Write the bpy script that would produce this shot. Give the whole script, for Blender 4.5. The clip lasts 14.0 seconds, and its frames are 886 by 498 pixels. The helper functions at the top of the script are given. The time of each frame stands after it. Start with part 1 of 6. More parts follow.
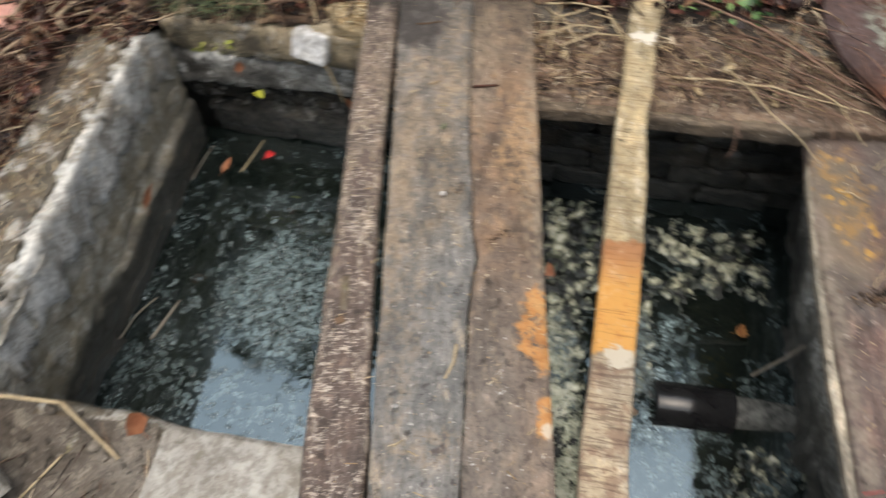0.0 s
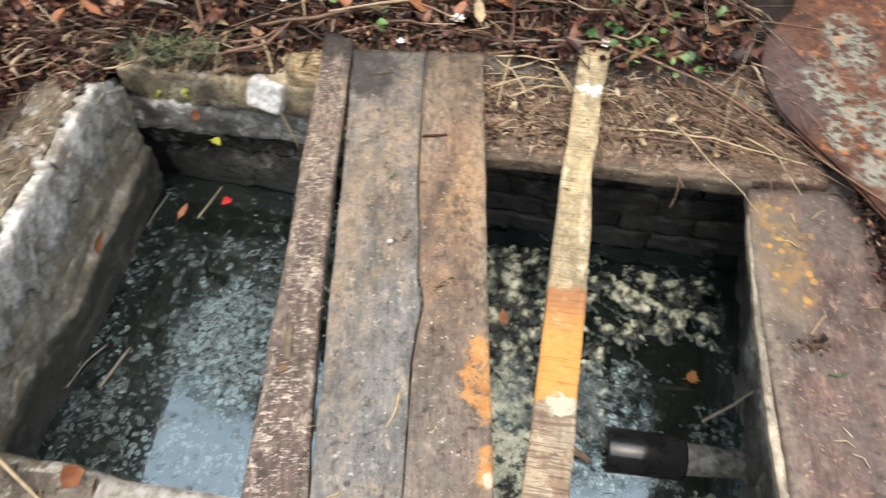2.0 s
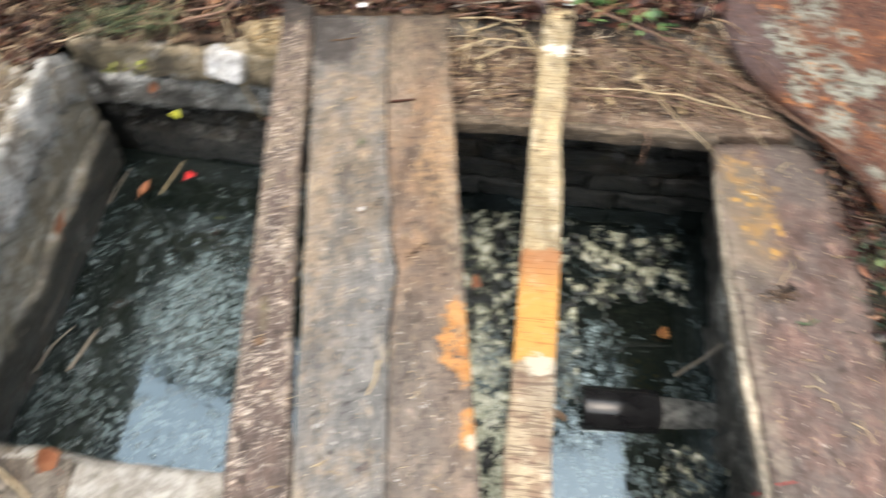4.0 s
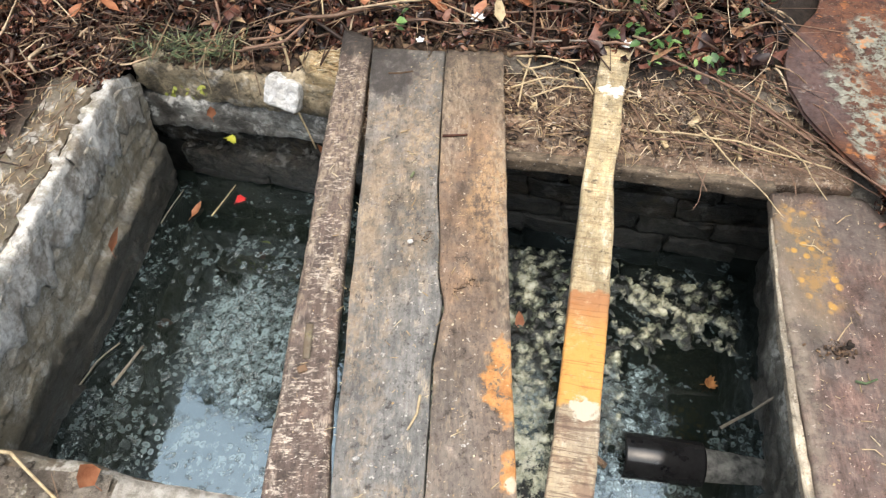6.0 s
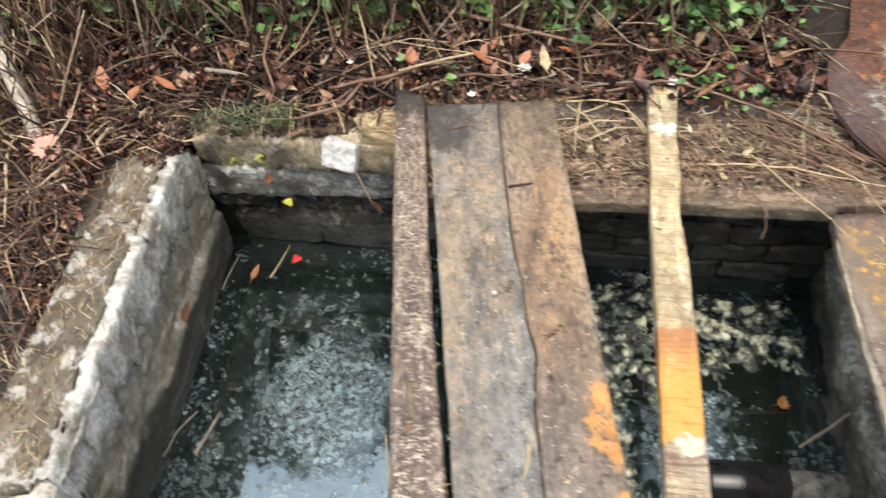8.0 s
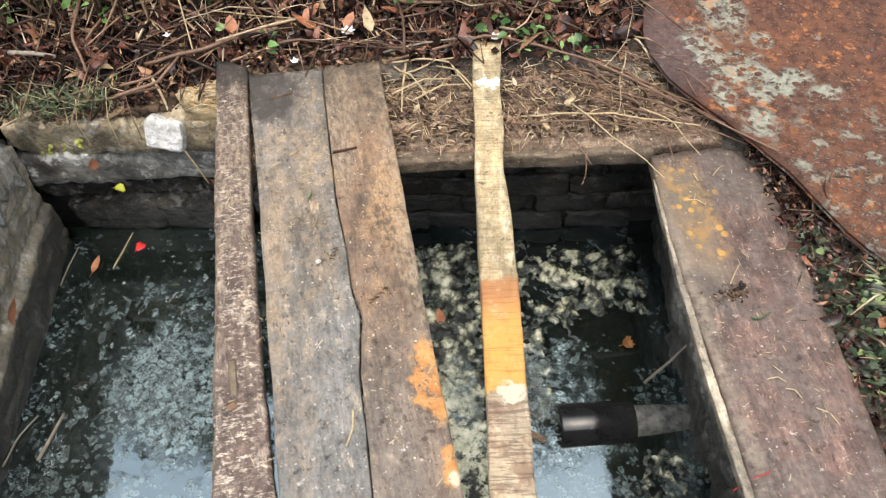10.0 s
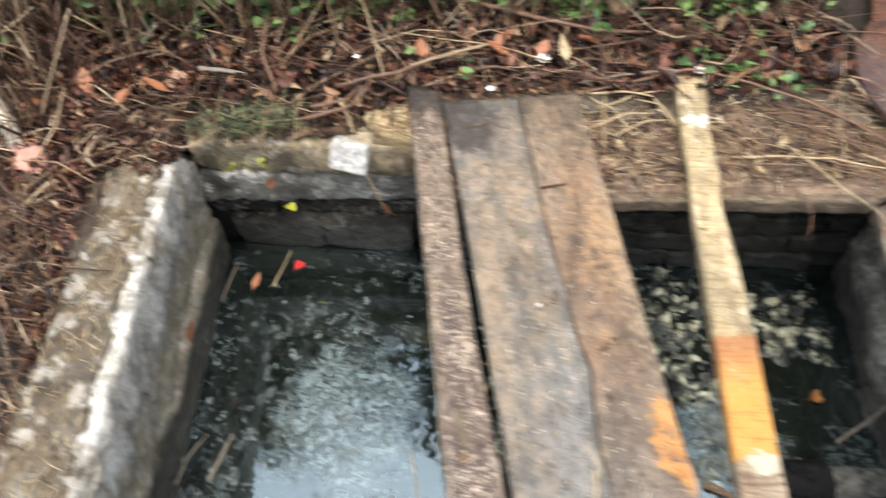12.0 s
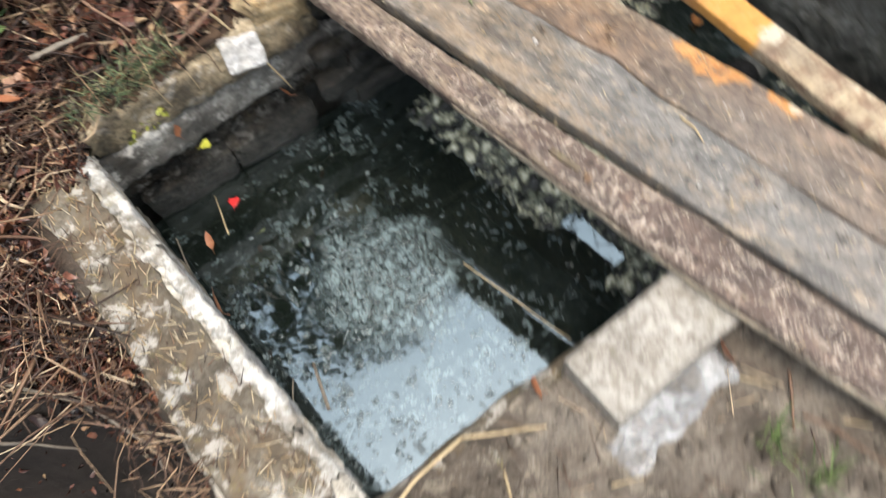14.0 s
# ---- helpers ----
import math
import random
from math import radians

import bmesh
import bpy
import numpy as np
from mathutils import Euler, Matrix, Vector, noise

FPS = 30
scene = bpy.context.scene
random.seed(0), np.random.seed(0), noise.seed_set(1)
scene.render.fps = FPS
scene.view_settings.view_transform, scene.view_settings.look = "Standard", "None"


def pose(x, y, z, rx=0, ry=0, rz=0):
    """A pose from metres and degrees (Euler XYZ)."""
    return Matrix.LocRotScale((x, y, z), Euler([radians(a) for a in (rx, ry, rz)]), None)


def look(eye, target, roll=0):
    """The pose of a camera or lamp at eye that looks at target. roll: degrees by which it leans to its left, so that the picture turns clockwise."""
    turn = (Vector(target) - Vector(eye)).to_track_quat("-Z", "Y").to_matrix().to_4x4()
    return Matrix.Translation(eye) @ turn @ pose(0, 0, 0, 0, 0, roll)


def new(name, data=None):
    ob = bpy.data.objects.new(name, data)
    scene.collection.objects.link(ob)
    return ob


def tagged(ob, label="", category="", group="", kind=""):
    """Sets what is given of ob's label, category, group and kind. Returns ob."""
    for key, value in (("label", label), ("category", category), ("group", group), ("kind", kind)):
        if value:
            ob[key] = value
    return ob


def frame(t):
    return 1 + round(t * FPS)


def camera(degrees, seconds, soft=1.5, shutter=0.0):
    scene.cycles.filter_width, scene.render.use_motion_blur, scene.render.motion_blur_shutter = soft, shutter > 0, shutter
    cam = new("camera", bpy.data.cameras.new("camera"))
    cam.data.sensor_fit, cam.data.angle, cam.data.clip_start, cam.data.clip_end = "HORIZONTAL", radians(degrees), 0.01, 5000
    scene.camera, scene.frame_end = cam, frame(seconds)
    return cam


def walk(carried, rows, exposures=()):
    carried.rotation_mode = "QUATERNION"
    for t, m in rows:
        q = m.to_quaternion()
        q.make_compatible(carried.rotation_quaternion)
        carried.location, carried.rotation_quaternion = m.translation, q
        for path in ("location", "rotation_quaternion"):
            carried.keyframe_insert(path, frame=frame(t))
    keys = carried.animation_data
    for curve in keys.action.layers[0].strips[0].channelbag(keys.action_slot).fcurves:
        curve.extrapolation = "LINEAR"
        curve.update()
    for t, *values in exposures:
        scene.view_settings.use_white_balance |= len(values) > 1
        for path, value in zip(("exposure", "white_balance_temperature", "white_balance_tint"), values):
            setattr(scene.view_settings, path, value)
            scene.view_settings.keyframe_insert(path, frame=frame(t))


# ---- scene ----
cam = camera(60.9, 14.0, soft=1.2, shutter=0.8)
EXPO = 1.0
PATH = [
    (0, (0.339, 0.28, 1.436), (0.167, 1.357, -0.241), -4.6),
    (0.5, (0.305, 0.272, 1.453), (-0.016, 1.341, -0.206), -4.3),
    (1, (0.314, 0.262, 1.476), (-0.039, 1.361, -0.158), -3.3),
    (1.5, (0.376, 0.267, 1.469), (0.14, 1.417, -0.15), -2.5),
    (2, (0.405, 0.285, 1.447), (0.292, 1.464, -0.165), -1.6),
    (2.5, (0.422, 0.287, 1.431), (0.425, 1.465, -0.186), -0.1),
    (3, (0.434, 0.283, 1.428), (0.479, 1.45, -0.196), 0.0),
    (3.5, (0.43, 0.291, 1.425), (0.489, 1.452, -0.203), 0.3),
    (4, (0.385, 0.282, 1.435), (0.369, 1.399, -0.225), -0.0),
    (4.2, (0.336, 0.293, 1.43), (0.208, 1.397, -0.233), -1.0),
    (6.3, (0.381, 0.293, 1.432), (0.265, 1.478, -0.174), -1.6),
    (6.5, (0.413, 0.288, 1.42), (0.363, 1.437, -0.216), -1.5),
    (7, (0.294, 0.319, 1.43), (0.253, 1.421, -0.238), -2.1),
    (7.5, (0.105, 0.351, 1.492), (-0.015, 1.504, -0.138), -6.5),
    (8, (0.18, 0.294, 1.515), (0.051, 1.536, -0.047), -6.1),
    (8.5, (0.386, 0.253, 1.485), (0.378, 1.462, -0.108), -1.3),
    (8.7, (0.449, 0.238, 1.465), (0.502, 1.42, -0.148), -0.2),
    (10.8, (0.344, 0.324, 1.484), (0.46, 1.498, -0.131), -3.7),
    (11, (0.338, 0.332, 1.487), (0.469, 1.502, -0.13), -3.7),
    (11.5, (0.26, 0.357, 1.453), (0.294, 1.473, -0.206), -1.5),
    (12, (-0.003, 0.431, 1.479), (-0.025, 1.625, -0.126), -4.4),
    (12.5, (-0.232, 0.54, 1.421), (-0.29, 1.732, -0.184), -4.5),
    (13, (-0.405, 0.584, 1.421), (-0.379, 1.687, -0.247), -11.4),
    (13.5, (-0.573, 0.56, 1.433), (-0.212, 1.483, -0.304), -10.0),
    (14, (-0.72, 0.51, 1.468), (-0.241, 1.236, -0.333), -10.9),
]
EXPOSURES = [(0.0, EXPO - 0.55), (0.5, EXPO - 0.22), (1.0, EXPO - 0.2), (1.5, EXPO - 0.16), (2.0, EXPO - 0.08), (3.0, EXPO + 0.02), (7.0, EXPO + 0.02), (8.0, EXPO + 0.08), (8.7, EXPO + 0.02), (11.0, EXPO), (12.0, EXPO + 0.11), (13.0, EXPO + 0.09), (14.0, EXPO + 0.02)]
walk(cam, [(t, look(eye, target, roll)) for t, eye, target, roll in PATH], EXPOSURES)

# ---- world and sun: an overcast autumn sky ----
SUN_UP, SUN_TURN = radians(80), radians(180)
world = bpy.data.worlds.new("sky")
scene.world = world
world.use_nodes = True
wt = world.node_tree
sky = wt.nodes.new("ShaderNodeTexSky")
sky.sky_type, sky.sun_disc = "NISHITA", False
sky.sun_elevation, sky.sun_rotation = SUN_UP, SUN_TURN
sky.air_density, sky.dust_density, sky.ozone_density = 1.0, 8.0, 0.6
wt.nodes["Background"].inputs["Strength"].default_value = 0.12
wt.links.new(sky.outputs[0], wt.nodes["Background"].inputs["Color"])
lamp = bpy.data.lights.new("sun", "SUN")
lamp.energy, lamp.angle, lamp.color = 1.5, radians(90), (0.79, 0.94, 0.985)
sun = new("sun", lamp)
sun_way = Vector((math.sin(SUN_TURN) * math.cos(SUN_UP), math.cos(SUN_TURN) * math.cos(SUN_UP), math.sin(SUN_UP)))
sun.matrix_world = look(sun_way * 30, (0, 0, 0))

WATER = -0.615
PLANK_TURN = 4.5


# ---- material helpers ----
class Mat:
    """A node material in world space."""

    def __init__(self, name):
        self.m = bpy.data.materials.new(name)
        self.m.use_nodes = True
        self.t = self.m.node_tree
        self.b = self.t.nodes["Principled BSDF"]
        self.geo = self.t.nodes.new("ShaderNodeNewGeometry")
        self.pos = self.geo.outputs["Position"]
        self.island = self.geo.outputs["Random Per Island"]

    def put(self, socket, value):
        if isinstance(value, bpy.types.NodeSocket):
            self.t.links.new(value, socket)
        elif isinstance(value, tuple) and len(value) == 3 and socket.type == "RGBA":
            socket.default_value = (*value, 1)
        else:
            socket.default_value = value

    def each(self):
        return self.t.nodes.new("ShaderNodeObjectInfo").outputs["Random"]

    def scaled(self, stretch, turn=0.0):
        n = self.t.nodes.new("ShaderNodeMapping")
        n.vector_type = "TEXTURE"
        n.inputs["Scale"].default_value = [1 / q for q in stretch]
        n.inputs["Rotation"].default_value = (0, 0, radians(turn))
        self.put(n.inputs["Vector"], self.pos)
        return n.outputs[0]

    def noise(self, scale, detail=4, rough=0.55, stretch=None, turn=0.0, warp=0.0):
        n = self.t.nodes.new("ShaderNodeTexNoise")
        n.inputs["Scale"].default_value, n.inputs["Detail"].default_value = scale, detail
        n.inputs["Roughness"].default_value, n.inputs["Distortion"].default_value = rough, warp
        self.put(n.inputs["Vector"], self.scaled(stretch, turn) if stretch else self.pos)
        return n.outputs[0]

    def cells(self, scale, feature="F1", stretch=None):
        n = self.t.nodes.new("ShaderNodeTexVoronoi")
        n.feature = feature
        n.inputs["Scale"].default_value = scale
        self.put(n.inputs["Vector"], self.scaled(stretch) if stretch else self.pos)
        return n.outputs["Distance"]

    def blobs(self, scale, warp, feature="F1"):
        """Distance to the nearest cell, on a lightly stirred plan."""
        stir = self.t.nodes.new("ShaderNodeTexNoise")
        stir.inputs["Scale"].default_value, stir.inputs["Detail"].default_value = scale * 0.5, 3
        self.put(stir.inputs["Vector"], self.pos)
        sum_up = self.t.nodes.new("ShaderNodeVectorMath")
        sum_up.operation = "MULTIPLY_ADD"
        self.put(sum_up.inputs[0], stir.outputs["Color"])
        sum_up.inputs[1].default_value = (warp, warp, 0)
        self.put(sum_up.inputs[2], self.pos)
        n = self.t.nodes.new("ShaderNodeTexVoronoi")
        n.feature = feature
        n.inputs["Scale"].default_value = scale
        self.put(n.inputs["Vector"], sum_up.outputs[0])
        return n.outputs["Distance"]

    def math(self, op, a, b=0.0):
        n = self.t.nodes.new("ShaderNodeMath")
        n.operation = op
        self.put(n.inputs[0], a)
        self.put(n.inputs[1], b)
        return n.outputs[0]

    def step(self, fac, low, high, a=0.0, b=1.0):
        n = self.t.nodes.new("ShaderNodeMapRange")
        n.interpolation_type = "SMOOTHSTEP"
        for i, v in enumerate((fac, low, high, a, b)):
            self.put(n.inputs[i], v)
        return n.outputs[0]

    def ramp(self, fac, stops):
        n = self.t.nodes.new("ShaderNodeValToRGB")
        self.put(n.inputs[0], fac)
        e = n.color_ramp.elements
        while len(e) < len(stops):
            e.new(0.5)
        for el, (p, c) in zip(e, stops):
            el.position, el.color = p, (*c, 1)
        return n.outputs[0]

    def mix(self, fac, a, b):
        n = self.t.nodes.new("ShaderNodeMix")
        n.data_type = "RGBA"
        self.put(n.inputs[0], fac)
        self.put(n.inputs[6], a)
        self.put(n.inputs[7], b)
        return n.outputs[2]

    def times(self, a, b):
        n = self.t.nodes.new("ShaderNodeMix")
        n.data_type, n.blend_type = "RGBA", "MULTIPLY"
        n.inputs[0].default_value = 1
        self.put(n.inputs[6], a)
        self.put(n.inputs[7], b)
        return n.outputs[2]

    def axis(self, i):
        n = self.t.nodes.new("ShaderNodeSeparateXYZ")
        self.put(n.inputs[0], self.pos)
        return n.outputs[i]

    def spot(self, cx, cy, rx, ry, ragged=0.6, scale=30.0, soft=0.15):
        """1 inside a ragged ellipse on the plan, 0 outside."""
        n = self.t.nodes.new("ShaderNodeVectorMath")
        n.operation = "MULTIPLY_ADD"
        flat = self.t.nodes.new("ShaderNodeVectorMath")
        flat.operation = "MULTIPLY"
        self.put(flat.inputs[0], self.pos)
        flat.inputs[1].default_value = (1, 1, 0)
        self.put(n.inputs[0], flat.outputs[0])
        n.inputs[1].default_value = (1 / rx, 1 / ry, 0)
        n.inputs[2].default_value = (-cx / rx, -cy / ry, 0)
        ln = self.t.nodes.new("ShaderNodeVectorMath")
        ln.operation = "LENGTH"
        self.put(ln.inputs[0], n.outputs[0])
        wob = self.math("MULTIPLY", self.math("SUBTRACT", self.noise(scale, 5, 0.6), 0.5), ragged * 2)
        return self.step(self.math("ADD", ln.outputs["Value"], wob), 1 - soft, 1 + soft, 1.0, 0.0)

    def done(self, color, rough=0.85, bump=None, strength=0.5, dist=0.004, spec=0.4, metal=0.0, ior=1.45, tint=(1, 1, 1)):
        self.put(self.b.inputs["Base Color"], color)
        self.put(self.b.inputs["Roughness"], rough)
        self.put(self.b.inputs["Specular IOR Level"], spec)
        self.put(self.b.inputs["Metallic"], metal)
        self.put(self.b.inputs["IOR"], ior)
        self.put(self.b.inputs["Specular Tint"], tint)
        if bump is not None:
            n = self.t.nodes.new("ShaderNodeBump")
            n.inputs["Strength"].default_value, n.inputs["Distance"].default_value = strength, dist
            self.put(n.inputs["Height"], bump)
            self.put(self.b.inputs["Normal"], n.outputs[0])
        return self.m


def wood(name, low, mid, high, turn, pale=None, extra=None, rough=0.6, fleck=0.0):
    """Weathered timber with its grain along the plank; turn is the plank's lie in degrees."""
    m = Mat(name)
    grain = m.noise(9, 6, 0.7, (11, 1.3, 6), turn, 0.6)
    fine = m.noise(60, 5, 0.75, (7, 0.7, 5), turn)
    blot = m.noise(7, 6, 0.65, (1.6, 0.8, 1), turn)
    grit = m.noise(32, 6, 0.75)
    c = m.ramp(m.math("ADD", m.math("MULTIPLY", grain, 0.6), m.math("MULTIPLY", grit, 0.4)), [(0.32, low), (0.5, mid), (0.66, high)])
    c = m.mix(m.step(blot, 0.4, 0.66, 0, 0.8), c, m.times(c, (0.5, 0.52, 0.54)))
    c = m.mix(m.step(fine, 0.56, 0.72, 0, 0.55), c, m.times(c, (0.4, 0.4, 0.4)))
    c = m.mix(m.step(grit, 0.56, 0.7, 0, 0.6), c, m.times(c, (1.65, 1.55, 1.45)))
    c = m.mix(m.step(m.noise(75, 5, 0.8), 0.52, 0.66, 0, 0.55), c, m.times(c, (0.45, 0.43, 0.42)))
    if pale:
        p = m.math("MULTIPLY", m.step(m.noise(16, 5, 0.65, (2.0, 0.7, 1), turn), 0.54, 0.68), m.step(fine, 0.35, 0.6))
        c = m.mix(m.math("MULTIPLY", p, 0.8), c, pale)
    if fleck:
        f = m.math("MULTIPLY", m.step(m.noise(85, 5, 0.75, (0.6, 1.5, 1), turn), 0.52, 0.6), m.step(m.noise(13, 4, 0.6), 0.34, 0.62))
        c = m.mix(m.math("MULTIPLY", f, fleck), c, (0.52, 0.44, 0.36))
    scuff = m.noise(24, 7, 0.82, (1.3, 0.75, 1), turn)
    c = m.mix(m.step(scuff, 0.53, 0.58, 0, 0.5), c, m.times(c, (1.6, 1.52, 1.42)))
    c = m.mix(m.step(scuff, 0.47, 0.42, 0, 0.5), c, m.times(c, (0.5, 0.48, 0.47)))
    c = m.mix(m.step(m.noise(105, 4, 0.7), 0.62, 0.66, 0, 0.75), c, m.times(c, (0.3, 0.28, 0.27)))
    c = m.mix(m.step(m.noise(88, 3, 0.65), 0.655, 0.68, 0, 0.75), c, (0.52, 0.47, 0.4))
    dirt = m.step(m.noise(45, 5, 0.75), 0.57, 0.66)
    c = m.mix(m.math("MULTIPLY", dirt, 0.7), c, (0.04, 0.03, 0.024))
    if extra:
        c = extra(m, c)
    h = m.math("ADD", m.math("MULTIPLY", grain, 0.6), m.math("ADD", m.math("MULTIPLY", m.math("ADD", fine, grit), 0.5), m.math("MULTIPLY", dirt, 0.5)))
    r = m.step(blot, 0.3, 0.7, rough + 0.12, rough - 0.1)
    return m.done(c, r, h, 0.7, 0.004)


def orange_patch(m, c):
    """Warm bare wood, a cooler grey tint at the near end, and two flaking remains of orange paint."""
    speck = m.step(m.noise(48, 6, 0.8, (1.5, 0.9, 1), PLANK_TURN), 0.44, 0.58)
    warm = m.math("MULTIPLY", m.spot(0.32, 1.48, 0.11, 0.4, 0.8, 9, 0.5), m.step(m.noise(17, 6, 0.7), 0.36, 0.6, 0.25, 0.8))
    c = m.mix(warm, c, m.times(c, (1.12, 0.94, 0.76)))
    c = m.mix(m.math("MULTIPLY", m.math("MULTIPLY", m.spot(0.31, 1.87, 0.1, 0.12, 0.9, 14, 0.5), speck), 0.35), c, (0.38, 0.29, 0.19))
    c = m.mix(m.math("MULTIPLY", m.spot(0.3, 1.9, 0.11, 0.13, 0.9, 14, 0.4), m.step(m.noise(30, 6, 0.75), 0.38, 0.58, 0.1, 0.75)), c, m.times(c, (0.55, 0.56, 0.58)))
    c = m.mix(m.math("MULTIPLY", m.math("MULTIPLY", m.spot(0.36, 1.5, 0.05, 0.16, 1.2, 18, 0.5), speck), 0.7), c, (0.46, 0.29, 0.15))
    c = m.mix(m.math("MULTIPLY", m.spot(0.31, 0.78, 0.07, 0.3, 0.8, 9, 0.5), 0.8), c, m.times(c, (0.95, 1.04, 1.12)))
    c = worn_band(m, c, ((0.385, 1.6, 0.03, 0.36), (0.25, 1.75, 0.04, 0.2), (0.41, 1.2, 0.02, 0.2)), 0.5)
    paint = m.ramp(m.noise(30, 6, 0.75), [(0.3, (0.27, 0.105, 0.04)), (0.48, (0.44, 0.2, 0.062)), (0.7, (0.54, 0.32, 0.13))])
    for cx, cy, rx, ry in ((0.418, 0.985, 0.047, 0.1), (0.43, 0.8, 0.022, 0.042)):
        c = m.mix(m.math("MULTIPLY", m.spot(cx, cy, rx, ry, 0.85, 26, 0.12), m.step(m.noise(46, 6, 0.8), 0.39, 0.49)), c, paint)
    return m.mix(m.spot(0.432, 0.775, 0.012, 0.016, 0.8, 40, 0.2), c, (0.55, 0.45, 0.33))


def worn_band(m, c, spots, share):
    """Pale tan wear in broken streaks."""
    streak = m.step(m.noise(42, 6, 0.75, (2.2, 0.8, 1), PLANK_TURN), 0.44, 0.6)
    for cx, cy, rx, ry in spots:
        c = m.mix(m.math("MULTIPLY", m.math("MULTIPLY", m.spot(cx, cy, rx, ry, 1.2, 18, 0.5), streak), share), c, (0.42, 0.335, 0.235))
    return c


def flaked_extra(m, c):
    c = m.mix(m.math("MULTIPLY", m.spot(-0.05, 2.06, 0.09, 0.09, 0.6, 20, 0.3), 0.85), c, (0.03, 0.026, 0.024))
    return worn_band(m, c, ((-0.03, 1.72, 0.06, 0.22), (0.02, 1.45, 0.02, 0.3), (-0.05, 1.2, 0.015, 0.4)), 0.45)


def grey_far(m, c):
    """Tan wear, a blue-grey tint on the near half, dark gouges, and damp growth at the plank's far end."""
    speck = m.step(m.noise(48, 6, 0.8, (1.5, 0.9, 1), PLANK_TURN), 0.43, 0.58)
    tan = m.ramp(m.noise(60, 5, 0.75), [(0.35, (0.22, 0.15, 0.095)), (0.65, (0.44, 0.34, 0.225))])
    c = m.mix(m.math("MULTIPLY", m.spot(0.2, 1.0, 0.09, 0.5, 0.8, 8, 0.5), 0.9), c, m.times(c, (0.97, 1.02, 1.06)))
    c = m.mix(m.math("MULTIPLY", m.spot(0.12, 1.45, 0.12, 0.3, 0.8, 8, 0.5), m.step(m.noise(14, 6, 0.7), 0.4, 0.62, 0.2, 0.9)), c, m.times(c, (1.1, 0.95, 0.78)))
    for cx, cy, rx, ry, share in ((0.075, 1.72, 0.04, 0.05, 0.7), (0.175, 1.7, 0.06, 0.05, 0.75), (0.18, 1.61, 0.05, 0.05, 0.95), (0.085, 1.3, 0.03, 0.4, 0.6), (0.19, 1.33, 0.04, 0.12, 0.45), (0.17, 1.86, 0.05, 0.09, 0.5), (0.14, 0.95, 0.03, 0.3, 0.35), (0.22, 0.72, 0.06, 0.04, 0.5)):
        c = m.mix(m.math("MULTIPLY", m.math("MULTIPLY", m.spot(cx, cy, rx, ry, 1.1, 22, 0.4), speck), share), c, tan)
    damp = m.math("MULTIPLY", m.spot(0.06, 1.92, 0.09, 0.11, 0.9, 16, 0.3), m.step(m.noise(34, 5, 0.7), 0.3, 0.55, 0.45, 0.9))
    c = m.mix(damp, c, (0.05, 0.043, 0.039))
    return m.mix(m.step(m.noise(36, 4, 0.6, (1.0, 0.5, 1), PLANK_TURN), 0.66, 0.7, 0, 0.8), c, (0.06, 0.045, 0.04))


def lath_extra(m, c):
    """Saw marks across the lath, an orange band, and a dirtier near half."""
    saw = m.noise(40, 3, 0.6, (0.25, 4.0, 1), -6)
    c = m.mix(m.step(saw, 0.5, 0.66, 0, 0.55), c, (0.2, 0.13, 0.07))
    y = m.math("ADD", m.axis(1), m.math("MULTIPLY", m.math("SUBTRACT", m.noise(30, 4), 0.5), 0.045))
    band = m.math("MULTIPLY", m.step(y, 0.94, 0.952), m.step(y, 1.208, 1.216, 1.0, 0.0))
    near = m.math("MULTIPLY", m.step(y, 0.93, 0.98, 1.0, 0.0), m.step(m.noise(24, 5, 0.65), 0.46, 0.6, 0.12, 0.75))
    c = m.mix(m.step(y, 0.93, 0.97, 0.35, 0.0), c, (0.46, 0.39, 0.31))
    c = m.mix(near, c, (0.2, 0.12, 0.08))
    cut = m.noise(55, 3, 0.6, (0.3, 3.2, 1), -6)
    c = m.mix(m.math("MULTIPLY", m.step(y, 0.92, 0.96, 1.0, 0.0), m.step(cut, 0.5, 0.6, 0.0, 0.65)), c, (0.11, 0.068, 0.046))
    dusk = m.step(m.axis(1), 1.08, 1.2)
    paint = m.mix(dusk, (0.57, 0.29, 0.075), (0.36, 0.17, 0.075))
    paint = m.mix(m.step(m.noise(26, 6, 0.75), 0.54, 0.68, 0, 0.6), paint, (0.6, 0.4, 0.22))
    paint = m.mix(m.step(m.noise(40, 5, 0.7), 0.5, 0.75, 0, 0.6), paint, (0.45, 0.16, 0.04))
    paint = m.mix(m.step(saw, 0.54, 0.66, 0, 0.45), paint, (0.2, 0.085, 0.03))
    c = m.mix(m.math("MULTIPLY", band, m.step(m.noise(55, 5, 0.75), 0.3, 0.42, 0.55, 1.0)), c, paint)
    c = m.mix(m.spot(0.57, 0.94, 0.03, 0.022, 1.3, 40), c, (0.5, 0.44, 0.34))
    return m.mix(m.spot(0.668, 1.87, 0.03, 0.025, 1.5, 40), c, (0.68, 0.62, 0.52))


